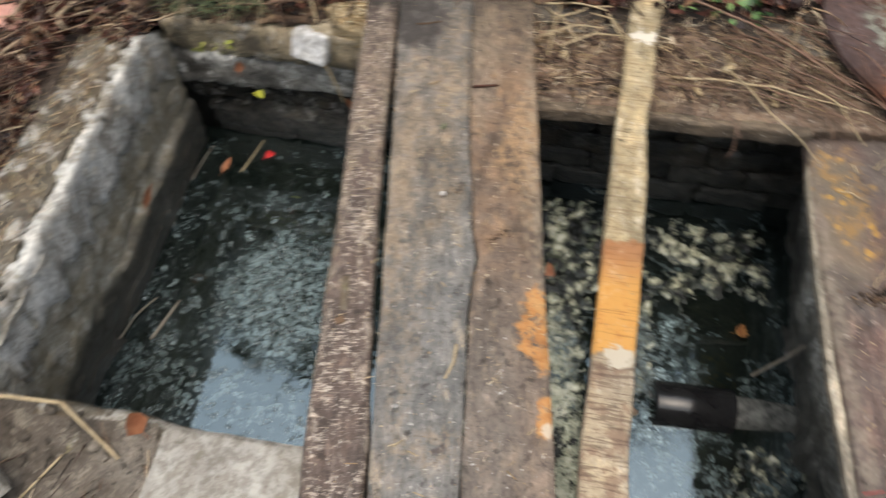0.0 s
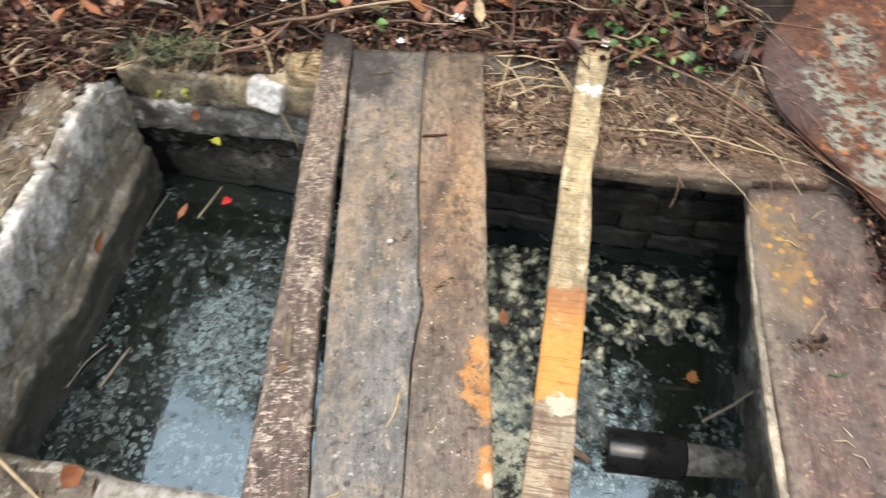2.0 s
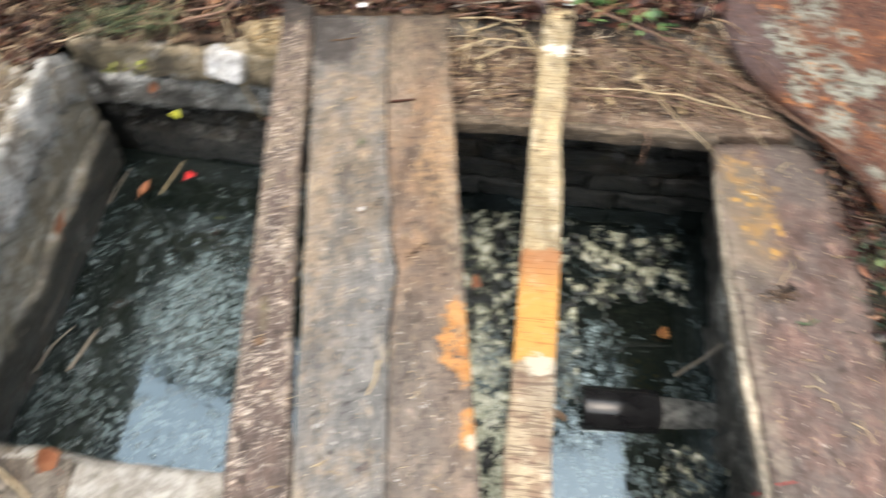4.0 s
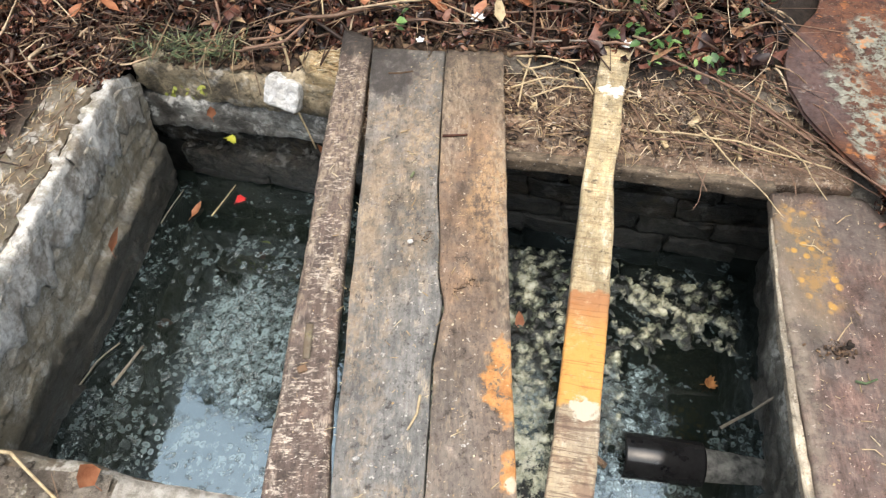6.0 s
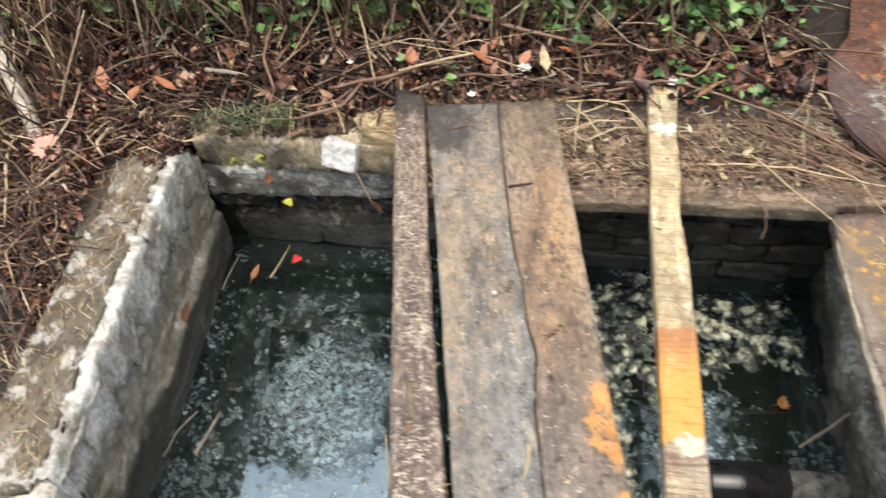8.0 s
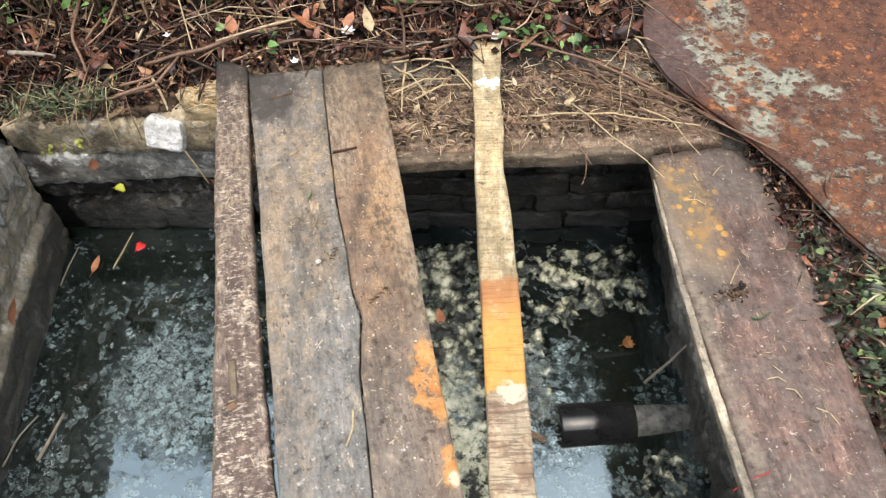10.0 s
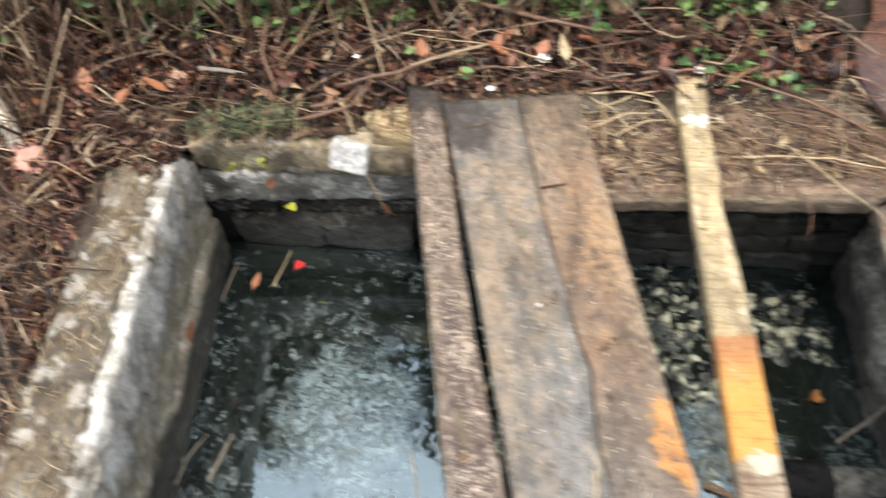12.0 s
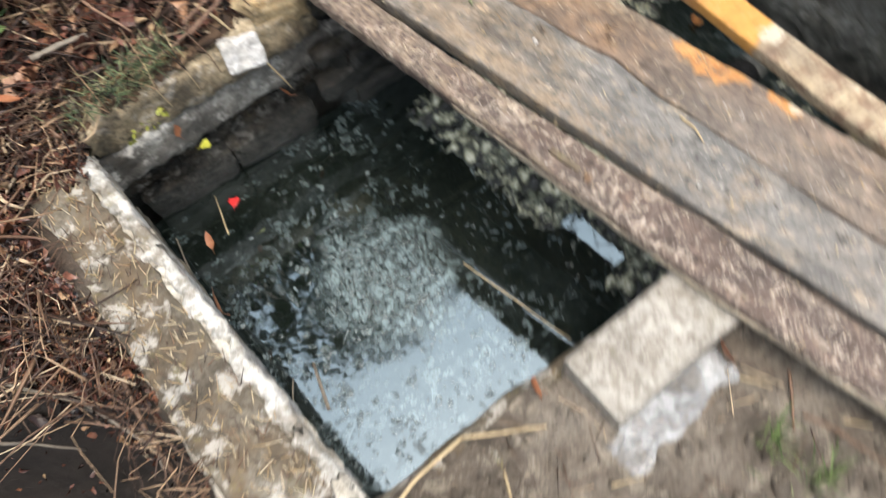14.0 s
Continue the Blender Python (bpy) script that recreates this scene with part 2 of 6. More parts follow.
def board_extra(m, c):
    """Ochre dots of lichen along the tank edge, dark damp patches, and bare grey wear."""
    dots = m.math("MULTIPLY", m.step(m.blobs(34, 0.012), 0.22, 0.42, 1.0, 0.0), m.step(m.noise(16, 4, 0.6), 0.4, 0.52))
    place = m.math("MAXIMUM", m.spot(1.12, 1.46, 0.06, 0.1, 0.8, 20, 0.4), m.spot(1.13, 1.34, 0.045, 0.09, 0.8, 20, 0.4))
    damp = m.math("MAXIMUM", m.spot(1.25, 1.49, 0.1, 0.1, 0.9, 14, 0.4), m.math("MULTIPLY", m.step(m.noise(8, 6, 0.7), 0.48, 0.6), 0.75))
    red = m.math("MULTIPLY", m.spot(1.2, 1.02, 0.13, 0.5, 0.9, 8, 0.5), m.step(m.noise(12, 6, 0.7), 0.36, 0.58, 0.15, 0.8))
    c = m.mix(red, c, m.times(c, (1.15, 0.95, 0.93)))
    c = m.mix(m.math("MULTIPLY", damp, 0.7), c, m.ramp(m.noise(50, 5, 0.7), [(0.35, (0.06, 0.05, 0.045)), (0.65, (0.16, 0.135, 0.118))]))
    c = m.mix(m.math("MULTIPLY", m.spot(1.1, 1.35, 0.06, 0.2, 1.0, 16, 0.5), 0.5), c, (0.2, 0.165, 0.11))
    c = m.mix(m.math("MULTIPLY", m.spot(1.035, 1.2, 0.025, 0.5, 0.9, 14, 0.5), m.step(m.noise(30, 5, 0.7), 0.4, 0.6, 0.1, 0.6)), c, (0.3, 0.25, 0.19))
    c = m.mix(m.math("MULTIPLY", place, m.step(m.noise(28, 6, 0.75), 0.46, 0.6, 0.0, 0.7)), c, (0.33, 0.19, 0.06))
    return m.mix(m.math("MULTIPLY", m.math("MULTIPLY", dots, place), 0.9), c, (0.5, 0.28, 0.06))


def concrete(name, low, mid, high, moss=0.0, white=0.0, rough=0.9, tidemark=-0.3, relief=0.007, olive=0.0, grime=0.0):
    m = Mat(name)
    a = m.noise(6, 6, 0.65, warp=0.3)
    f = m.noise(55, 5, 0.7)
    c = m.ramp(a, [(0.3, low), (0.5, mid), (0.7, high)])
    c = m.mix(m.step(f, 0.42, 0.6, 0, 0.65), c, m.times(c, (0.45, 0.43, 0.4)))
    c = m.mix(m.step(m.noise(24, 6, 0.75), 0.54, 0.66, 0, 0.5), c, m.times(c, (0.35, 0.34, 0.32)))
    if moss:
        c = m.mix(m.math("MULTIPLY", m.step(m.noise(10, 6, 0.7), 0.42, 0.62), moss), c, (0.13, 0.095, 0.06))
        c = m.mix(m.math("MULTIPLY", m.step(m.noise(22, 5, 0.7), 0.56, 0.7), moss * 0.6), c, (0.2, 0.17, 0.06))
    if white:
        c = m.mix(m.math("MULTIPLY", m.step(m.noise(13, 6, 0.7), 0.52, 0.63), white), c, (0.72, 0.69, 0.63))
    if grime:
        c = m.mix(m.math("MULTIPLY", m.step(m.noise(15, 7, 0.8, warp=0.4), 0.49, 0.56), grime), c, m.ramp(m.noise(70, 4, 0.7), [(0.35, (0.022, 0.02, 0.017)), (0.65, (0.085, 0.075, 0.06))]))
    z = m.axis(2)
    tide = m.math("ADD", z, m.math("MULTIPLY", m.math("SUBTRACT", m.noise(9, 5), 0.5), 0.16))
    if olive:
        low_band = m.math("MULTIPLY", m.step(tide, -0.32, -0.06, 1.0, 0.0), m.step(m.noise(20, 6, 0.75, (1, 1, 0.4)), 0.36, 0.6, 0.25, 1.0))
        c = m.mix(m.math("MULTIPLY", low_band, olive), c, (0.25, 0.205, 0.135))
        c = m.mix(m.step(m.noise(34, 6, 0.8), 0.56, 0.66, 0, 0.75), c, (0.06, 0.055, 0.045))
    c = m.mix(m.step(tide, tidemark - 0.08, tidemark, 0.9, 0.0), c, m.ramp(m.noise(40, 5, 0.7), [(0.35, (0.022, 0.022, 0.02)), (0.65, (0.07, 0.066, 0.056))]))
    h = m.math("ADD", m.math("MULTIPLY", m.noise(18, 6, 0.7), 1.0), m.math("MULTIPLY", f, 0.5))
    r = m.step(tide, tidemark - 0.2, tidemark - 0.03, 0.35, rough)
    return m.done(c, r, h, 0.9, relief)


def leafy(name, stops, rough=0.6, mottled=(0.6, 0.55, 0.5)):
    m = Mat(name)
    c = m.ramp(m.island, stops)
    c = m.mix(m.step(m.noise(60, 4, 0.6), 0.45, 0.65, 0, 0.6), c, m.times(c, mottled))
    return m.done(c, rough, m.noise(120, 3), 0.3, 0.002)


def make_soil(name, low, mid, high, rough=0.95, straw=0.5):
    m = Mat(name)
    a = m.noise(5, 6, 0.65)
    f = m.noise(70, 5, 0.75)
    c = m.ramp(a, [(0.3, low), (0.5, mid), (0.72, high)])
    c = m.mix(m.step(f, 0.42, 0.6, 0, 0.6), c, m.times(c, (0.45, 0.42, 0.4)))
    c = m.mix(m.math("MULTIPLY", m.step(m.noise(120, 4, 0.7, (1, 0.3, 1), 30), 0.62, 0.7), straw), c, (0.36, 0.27, 0.17))
    c = m.mix(m.step(m.noise(17, 7, 0.8), 0.53, 0.59, 0, 0.55), c, m.ramp(f, [(0.35, (0.2, 0.165, 0.125)), (0.65, (0.46, 0.4, 0.32))]))
    c = m.mix(m.step(m.noise(10, 7, 0.8), 0.54, 0.62, 0, 0.65), c, m.ramp(f, [(0.35, (0.03, 0.024, 0.019)), (0.65, (0.11, 0.09, 0.072))]))
    humus = m.step(m.math("ADD", m.axis(1), m.math("MULTIPLY", m.math("SUBTRACT", m.noise(1.6, 5, 0.65), 0.5), 0.5)), 1.92, 2.1)
    c = m.mix(humus, c, m.ramp(m.noise(40, 5, 0.7), [(0.3, (0.014, 0.011, 0.009)), (0.7, (0.05, 0.036, 0.028))]))
    humus = m.spot(-1.3, 1.95, 0.5, 0.45, 0.5, 6, 0.4)
    c = m.mix(humus, c, m.ramp(m.noise(36, 6, 0.75), [(0.3, (0.016, 0.012, 0.009)), (0.7, (0.085, 0.055, 0.038))]))
    # dug hole: dark wet mud with the hole's shade put into the colour
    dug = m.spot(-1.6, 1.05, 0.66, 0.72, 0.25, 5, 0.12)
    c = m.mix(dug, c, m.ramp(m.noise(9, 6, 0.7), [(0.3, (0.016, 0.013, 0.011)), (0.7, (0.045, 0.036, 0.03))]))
    return m.done(c, rough, m.math("ADD", m.noise(30, 6, 0.7), m.math("MULTIPLY", f, 0.6)), 0.9, 0.012)


def make_water():
    m = Mat("black_water")
    ripple = m.noise(7, 3, 0.5)
    c = m.ramp(m.noise(3, 4), [(0.3, (0.004, 0.006, 0.005)), (0.7, (0.012, 0.015, 0.012))])
    d = m.blobs(52, 0.03)
    ring = m.math("MULTIPLY", m.step(d, 0.1, 0.32, 0.45, 1.0), m.step(d, 0.42, 0.62, 1.0, 0.0))
    lace = m.math("MULTIPLY", ring, m.step(m.noise(30, 5, 0.7, warp=0.6), 0.36, 0.54))
    cloud = m.math("MULTIPLY", m.step(m.noise(60, 5, 0.75), 0.38, 0.62), 0.55)
    patch = m.math("MULTIPLY", m.spot(-0.35, 1.4, 0.19, 0.23, 0.7, 8, 0.22), 0.8)
    stray = m.math("MULTIPLY", m.step(m.noise(9, 5, 0.65), 0.53, 0.6), 0.3)
    thin = m.math("MULTIPLY", m.spot(-0.4, 1.0, 0.32, 0.3, 0.8, 9, 0.4), m.step(m.noise(14, 4, 0.6), 0.42, 0.56, 0.1, 0.55))
    side = m.math("MAXIMUM", m.spot(0.76, 1.22, 0.13, 0.2, 0.9, 14, 0.3), m.math("MULTIPLY", m.spot(0.85, 0.93, 0.28, 0.13, 0.9, 12, 0.4), 0.6))
    patch = m.math("MAXIMUM", patch, m.math("MULTIPLY", side, m.step(m.noise(20, 5, 0.7), 0.42, 0.56)))
    film = m.math("MAXIMUM", m.math("MULTIPLY", m.math("MAXIMUM", lace, cloud), patch), m.math("MULTIPLY", lace, m.math("MAXIMUM", stray, thin)))
    c = m.mix(m.math("MULTIPLY", film, 0.85), c, (0.25, 0.325, 0.335))
    return m.done(c, m.step(film, 0, 1, 0.03, 0.3), m.math("ADD", ripple, m.math("MULTIPLY", film, 0.3)), 0.05, 0.01, 0.5, 0.0, 2.2, (0.74, 0.9, 1.0))


def make_rust():
    m = Mat("rusty_steel")
    a = m.noise(5, 6, 0.65, warp=0.4)
    f = m.noise(45, 6, 0.75)
    c = m.ramp(a, [(0.25, (0.05, 0.028, 0.022)), (0.45, (0.11, 0.05, 0.032)), (0.6, (0.155, 0.064, 0.034)), (0.78, (0.23, 0.09, 0.036))])
    c = m.mix(m.step(f, 0.45, 0.58, 0, 0.85), c, m.times(c, (0.36, 0.35, 0.36)))
    c = m.mix(m.math("MULTIPLY", m.step(m.noise(90, 4, 0.7), 0.58, 0.66), 0.6), c, (0.3, 0.2, 0.15))
    c = m.mix(m.math("MULTIPLY", m.step(m.noise(34, 6, 0.75), 0.58, 0.68), 0.8), c, (0.5, 0.19, 0.05))
    c = m.mix(m.step(m.noise(60, 5, 0.8), 0.54, 0.64, 0, 0.75), c, (0.035, 0.025, 0.022))
    near = m.spot(1.4, 2.1, 0.06, 0.13, 0.9, 12, 0.3)
    for cx, cy, rx, ry in ((1.3, 1.9, 0.05, 0.13), (1.37, 1.82, 0.07, 0.07), (1.47, 1.76, 0.07, 0.045), (1.55, 1.69, 0.05, 0.03), (1.41, 1.72, 0.06, 0.04), (1.34, 1.6, 0.05, 0.055), (1.29, 1.72, 0.03, 0.05), (1.47, 1.93, 0.03, 0.03)):
        near = m.math("MAXIMUM", near, m.spot(cx, cy, rx, ry, 1.0, 16, 0.3))
    far_bits = m.math("MULTIPLY", m.spot(1.55, 1.33, 0.25, 0.28, 0.6, 6, 0.5), m.step(m.noise(21, 7, 0.78), 0.5, 0.56))
    holes = m.math("MULTIPLY", m.step(m.blobs(30, 0.04), 0.26, 0.4), m.step(m.noise(30, 6, 0.75), 0.43, 0.5))
    scale = m.math("MULTIPLY", m.math("MAXIMUM", near, m.math("MULTIPLY", far_bits, 0.8)), holes)
    c = m.mix(m.math("MULTIPLY", m.spot(1.2, 1.93, 0.09, 0.2, 0.6, 12, 0.4), 0.75), c, m.ramp(m.noise(50, 5, 0.75), [(0.35, (0.045, 0.03, 0.03)), (0.65, (0.13, 0.095, 0.09))]))
    c = m.mix(m.math("MULTIPLY", scale, 0.9), c, m.ramp(m.noise(70, 4, 0.7), [(0.35, (0.17, 0.17, 0.135)), (0.65, (0.35, 0.355, 0.285))]))
    dots = m.step(m.noise(30, 4, 0.6), 0.58, 0.68)
    c = m.mix(m.math("MULTIPLY", dots, m.step(m.noise(6, 4), 0.44, 0.58, 0.0, 0.7)), c, (0.46, 0.18, 0.055))
    stray = m.math("MULTIPLY", m.step(m.noise(16, 6, 0.7), 0.62, 0.67), 0.4)
    c = m.mix(stray, c, (0.34, 0.31, 0.27))
    return m.done(c, 0.8, m.math("ADD", f, scale), 0.8, 0.004)


def make_scum(name, stops, rough=0.3, ior=1.45, relief=0.8, blue=False):
    m = Mat(name)
    tone = m.noise(26 if blue else 44, 6, 0.72)
    if blue:
        # pale lump centres, darker gaps: slime and crevice shade put into the colour
        lump_tone = m.math("MULTIPLY", m.math("SUBTRACT", 0.62, m.blobs(27, 0.05)), 0.75)
        tone = m.math("ADD", m.math("MULTIPLY", tone, 0.75), m.math("MULTIPLY", lump_tone, 0.55))
    c = m.ramp(tone, stops)
    c = m.mix(m.step(m.noise(11, 6, 0.7), 0.46, 0.57, 0, 0.92), c, m.times(c, (0.14, 0.17, 0.16)))
    if blue:
        veil = m.math("MAXIMUM", m.spot(0.74, 1.22, 0.14, 0.16, 0.8, 14, 0.3), m.spot(0.5, 1.2, 0.05, 0.14, 1.0, 16, 0.4))
        c = m.mix(m.math("MULTIPLY", veil, m.step(m.noise(45, 5, 0.7), 0.4, 0.6, 0.25, 0.9)), c, m.ramp(m.noise(80, 4, 0.7), [(0.35, (0.03, 0.045, 0.05)), (0.65, (0.24, 0.31, 0.32))]))
        cream = m.math("MULTIPLY", m.spot(0.46, 0.98, 0.1, 0.32, 0.7, 10, 0.4), m.step(m.noise(21, 6, 0.7), 0.43, 0.53, 0.0, 0.92))
        c = m.mix(cream, c, m.ramp(m.noise(26, 6, 0.7), [(0.36, (0.2, 0.22, 0.17)), (0.5, (0.5, 0.51, 0.37)), (0.62, (0.74, 0.74, 0.6))]))
        # darker low between lumps: wet slime, with shade put into the colour
        slime_shade = m.math("ADD", m.axis(2), m.math("MULTIPLY", m.math("SUBTRACT", m.noise(24, 5, 0.7), 0.5), 0.022))
        c = m.mix(m.step(slime_shade, WATER + 0.001, WATER + 0.008, 0.75, 0.0), c, m.ramp(m.noise(50, 4, 0.7), [(0.35, (0.012, 0.015, 0.014)), (0.65, (0.07, 0.085, 0.08))]))
    return m.done(c, rough, m.math("ADD", m.noise(70, 6, 0.75), m.math("MULTIPLY", m.noise(26, 4, 0.6), 1.5)), relief, 0.012 if blue else 0.005, 0.5, 0.0, ior)


def make_flake(name):
    """Thin, torn, half see-through film."""
    m = Mat(name)
    c = m.ramp(m.noise(44, 6, 0.8), [(0.36, (0.06, 0.08, 0.084)), (0.5, (0.14, 0.18, 0.185)), (0.66, (0.3, 0.36, 0.365))])
    m.put(m.b.inputs["Alpha"], m.math("MULTIPLY", m.step(m.noise(70, 5, 0.75), 0.36, 0.62, 0.12, 0.85), m.step(m.island, 0.0, 1.0, 0.35, 1.0)))
    return m.done(c, 0.3, m.noise(70, 5, 0.7), 0.15, 0.004, 0.5, 0.0, 1.5)


wood_grey = wood("grey_plank_wood", (0.112, 0.1, 0.089), (0.198, 0.18, 0.16), (0.285, 0.262, 0.234), PLANK_TURN, (0.4, 0.32, 0.23), grey_far, 0.48)
wood_brown = wood("brown_plank_wood", (0.11, 0.08, 0.06), (0.185, 0.14, 0.108), (0.25, 0.195, 0.15), PLANK_TURN, (0.34, 0.24, 0.15), orange_patch, 0.48)
wood_flaked = wood("flaked_plank_wood", (0.065, 0.045, 0.036), (0.125, 0.089, 0.072), (0.21, 0.158, 0.128), PLANK_TURN, (0.44, 0.37, 0.3), flaked_extra, 0.6, 0.95)
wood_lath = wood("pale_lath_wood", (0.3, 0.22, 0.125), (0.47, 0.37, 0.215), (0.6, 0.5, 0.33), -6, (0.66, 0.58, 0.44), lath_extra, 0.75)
wood_board = wood("painted_board_wood", (0.078, 0.055, 0.045), (0.138, 0.099, 0.082), (0.205, 0.153, 0.128), -2, (0.3, 0.22, 0.18), board_extra, 0.5, 0.12)
wood_rotten = wood("rotten_timber", (0.08, 0.05, 0.034), (0.185, 0.122, 0.082), (0.34, 0.24, 0.16), 86, (0.44, 0.34, 0.22), None, 0.9, 0.4)
wood_front = wood("pale_beam_front", (0.075, 0.055, 0.038), (0.145, 0.108, 0.074), (0.24, 0.185, 0.125), 86, (0.33, 0.26, 0.175), None, 0.8)
wood_split = wood("split_wood_edge", (0.18, 0.145, 0.105), (0.38, 0.32, 0.24), (0.56, 0.5, 0.4), 1, None, None, 0.8)
wall_conc = concrete("stained_concrete", (0.37, 0.33, 0.265), (0.63, 0.585, 0.5), (0.8, 0.77, 0.7), 0.4, 0.65, 0.85, -0.38, 0.012, 0.85)
right_conc = concrete("crumbling_grey_concrete", (0.1, 0.097, 0.088), (0.27, 0.262, 0.235), (0.52, 0.51, 0.465), 0.35, 0.5, 0.6, -0.45, 0.02)
fibre_wood = wood("fibrous_rotten_wood", (0.16, 0.11, 0.06), (0.42, 0.31, 0.17), (0.6, 0.48, 0.3), 78, (0.68, 0.58, 0.4), None, 0.85)
top_conc = concrete("mossy_concrete", (0.075, 0.062, 0.046), (0.14, 0.12, 0.092), (0.27, 0.24, 0.19), 0.85, 0.45)
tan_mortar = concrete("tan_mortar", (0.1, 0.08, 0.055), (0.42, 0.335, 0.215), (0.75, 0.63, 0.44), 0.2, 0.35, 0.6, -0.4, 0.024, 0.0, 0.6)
white_conc = concrete("limewashed_edge", (0.26, 0.24, 0.2), (0.55, 0.54, 0.505), (0.78, 0.775, 0.74), 0.6, 0.7)
grey_conc = concrete("lintel_concrete", (0.035, 0.033, 0.03), (0.26, 0.245, 0.22), (0.62, 0.61, 0.56), 0.15, 0.9, 0.35, -0.5, 0.026, 0.0, 0.65)
paver_conc = concrete("pale_paver_concrete", (0.27, 0.25, 0.22), (0.36, 0.335, 0.295), (0.44, 0.415, 0.37), 0.22, 0.2)
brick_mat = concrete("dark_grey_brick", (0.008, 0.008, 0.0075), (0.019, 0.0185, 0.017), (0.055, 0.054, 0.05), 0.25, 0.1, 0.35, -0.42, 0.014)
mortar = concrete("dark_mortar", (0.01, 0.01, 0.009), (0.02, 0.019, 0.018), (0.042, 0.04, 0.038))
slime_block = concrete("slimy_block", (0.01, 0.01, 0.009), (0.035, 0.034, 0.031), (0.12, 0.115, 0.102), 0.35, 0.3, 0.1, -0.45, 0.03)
dirty_block = concrete("dirty_aerated_concrete", (0.2, 0.165, 0.12), (0.44, 0.41, 0.35), (0.6, 0.58, 0.53), 0.75, 0.35)
white_stone = concrete("white_stone", (0.55, 0.52, 0.47), (0.8, 0.78, 0.75), (0.88, 0.87, 0.85), 0.15, 0.6, 0.9, -0.3, 0.02, 0.0, 0.25)
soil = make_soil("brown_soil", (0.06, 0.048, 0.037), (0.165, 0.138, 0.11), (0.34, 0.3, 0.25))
water_mat = make_water()
rust = make_rust()
scum_mat = make_scum("yellow_scum", [(0.33, (0.012, 0.015, 0.013)), (0.4, (0.07, 0.075, 0.055)), (0.47, (0.33, 0.33, 0.23)), (0.54, (0.52, 0.52, 0.39)), (0.64, (0.72, 0.72, 0.6))], 0.14, 1.6, 0.5, True)
flake_mat = make_flake("grey_film_flakes")
litter_mat = leafy("dead_leaves", [(0.0, (0.014, 0.009, 0.008)), (0.28, (0.04, 0.023, 0.019)), (0.52, (0.105, 0.047, 0.036)), (0.74, (0.18, 0.078, 0.054)), (0.9, (0.3, 0.14, 0.08)), (1.0, (0.56, 0.39, 0.23))], 0.2, (0.42, 0.36, 0.34))
twig_mat = leafy("dead_twigs", [(0.0, (0.02, 0.013, 0.01)), (0.36, (0.085, 0.049, 0.035)), (0.64, (0.19, 0.115, 0.074)), (0.86, (0.38, 0.26, 0.16)), (1.0, (0.64, 0.52, 0.36))], 0.45)
mulch_mat = leafy("bark_mulch", [(0.0, (0.02, 0.014, 0.01)), (0.45, (0.07, 0.042, 0.026)), (0.8, (0.16, 0.1, 0.06)), (1.0, (0.32, 0.22, 0.13))], 0.85)
straw_mat = leafy("pale_straw", [(0.0, (0.3, 0.2, 0.1)), (0.5, (0.45, 0.34, 0.19)), (1.0, (0.6, 0.52, 0.37))], 0.7)
grass_mat = leafy("green_blades", [(0.0, (0.04, 0.07, 0.02)), (0.5, (0.09, 0.15, 0.04)), (1.0, (0.2, 0.26, 0.09))], 0.5)
ivy_mat = leafy("ivy_leaves", [(0.0, (0.014, 0.02, 0.013)), (0.5, (0.035, 0.055, 0.028)), (0.85, (0.085, 0.12, 0.06)), (1.0, (0.24, 0.3, 0.11))], 0.35)
moss_mat = leafy("mossy_blades", [(0.0, (0.05, 0.045, 0.028)), (0.3, (0.045, 0.075, 0.035)), (0.7, (0.1, 0.14, 0.065)), (1.0, (0.3, 0.28, 0.15))], 0.5)
green_mat = leafy("green_leaves", [(0.0, (0.03, 0.07, 0.022)), (0.4, (0.075, 0.15, 0.045)), (0.8, (0.16, 0.28, 0.08)), (1.0, (0.3, 0.42, 0.16))], 0.3)
pale_bark = leafy("pale_dead_wood", [(0.0, (0.42, 0.37, 0.3)), (1.0, (0.56, 0.51, 0.43))], 0.8)
hedge_mat = leafy("hedge_leaves", [(0.0, (0.012, 0.022, 0.01)), (0.5, (0.028, 0.046, 0.02)), (1.0, (0.058, 0.078, 0.034))], 0.5)
stick_mat = leafy("brown_sticks", [(0.0, (0.13, 0.07, 0.047)), (1.0, (0.27, 0.165, 0.11))], 0.6)
bark_mat = leafy("grey_bark", [(0.0, (0.16, 0.13, 0.1)), (1.0, (0.3, 0.26, 0.21))], 0.85)


def plain(name, low, high, rough=0.6, scale=40, metal=0.0, strength=0.4):
    m = Mat(name)
    return m.done(m.ramp(m.noise(scale, 5, 0.65), [(0.3, low), (0.7, high)]), rough, m.noise(scale * 2, 4), strength, 0.002, 0.5, metal)


pipe_black = plain("black_pipe", (0.008, 0.008, 0.009), (0.022, 0.022, 0.023), 0.13, 20)
pipe_grey = plain("silted_pipe", (0.02, 0.022, 0.022), (0.22, 0.22, 0.205), 0.25, 30)
red_leaf = plain("red_leaf", (0.5, 0.02, 0.025), (0.7, 0.05, 0.05), 0.35)
pink_leaf = plain("pink_leaf", (0.5, 0.22, 0.17), (0.66, 0.36, 0.27), 0.5)
orange_leaf = plain("orange_leaf", (0.24, 0.08, 0.035), (0.42, 0.18, 0.09), 0.5)
yellow_leaf = plain("yellow_leaf", (0.48, 0.47, 0.04), (0.66, 0.64, 0.1), 0.45)
sprig_mat = plain("yellow_green_leaf", (0.22, 0.24, 0.04), (0.42, 0.42, 0.09), 0.5)
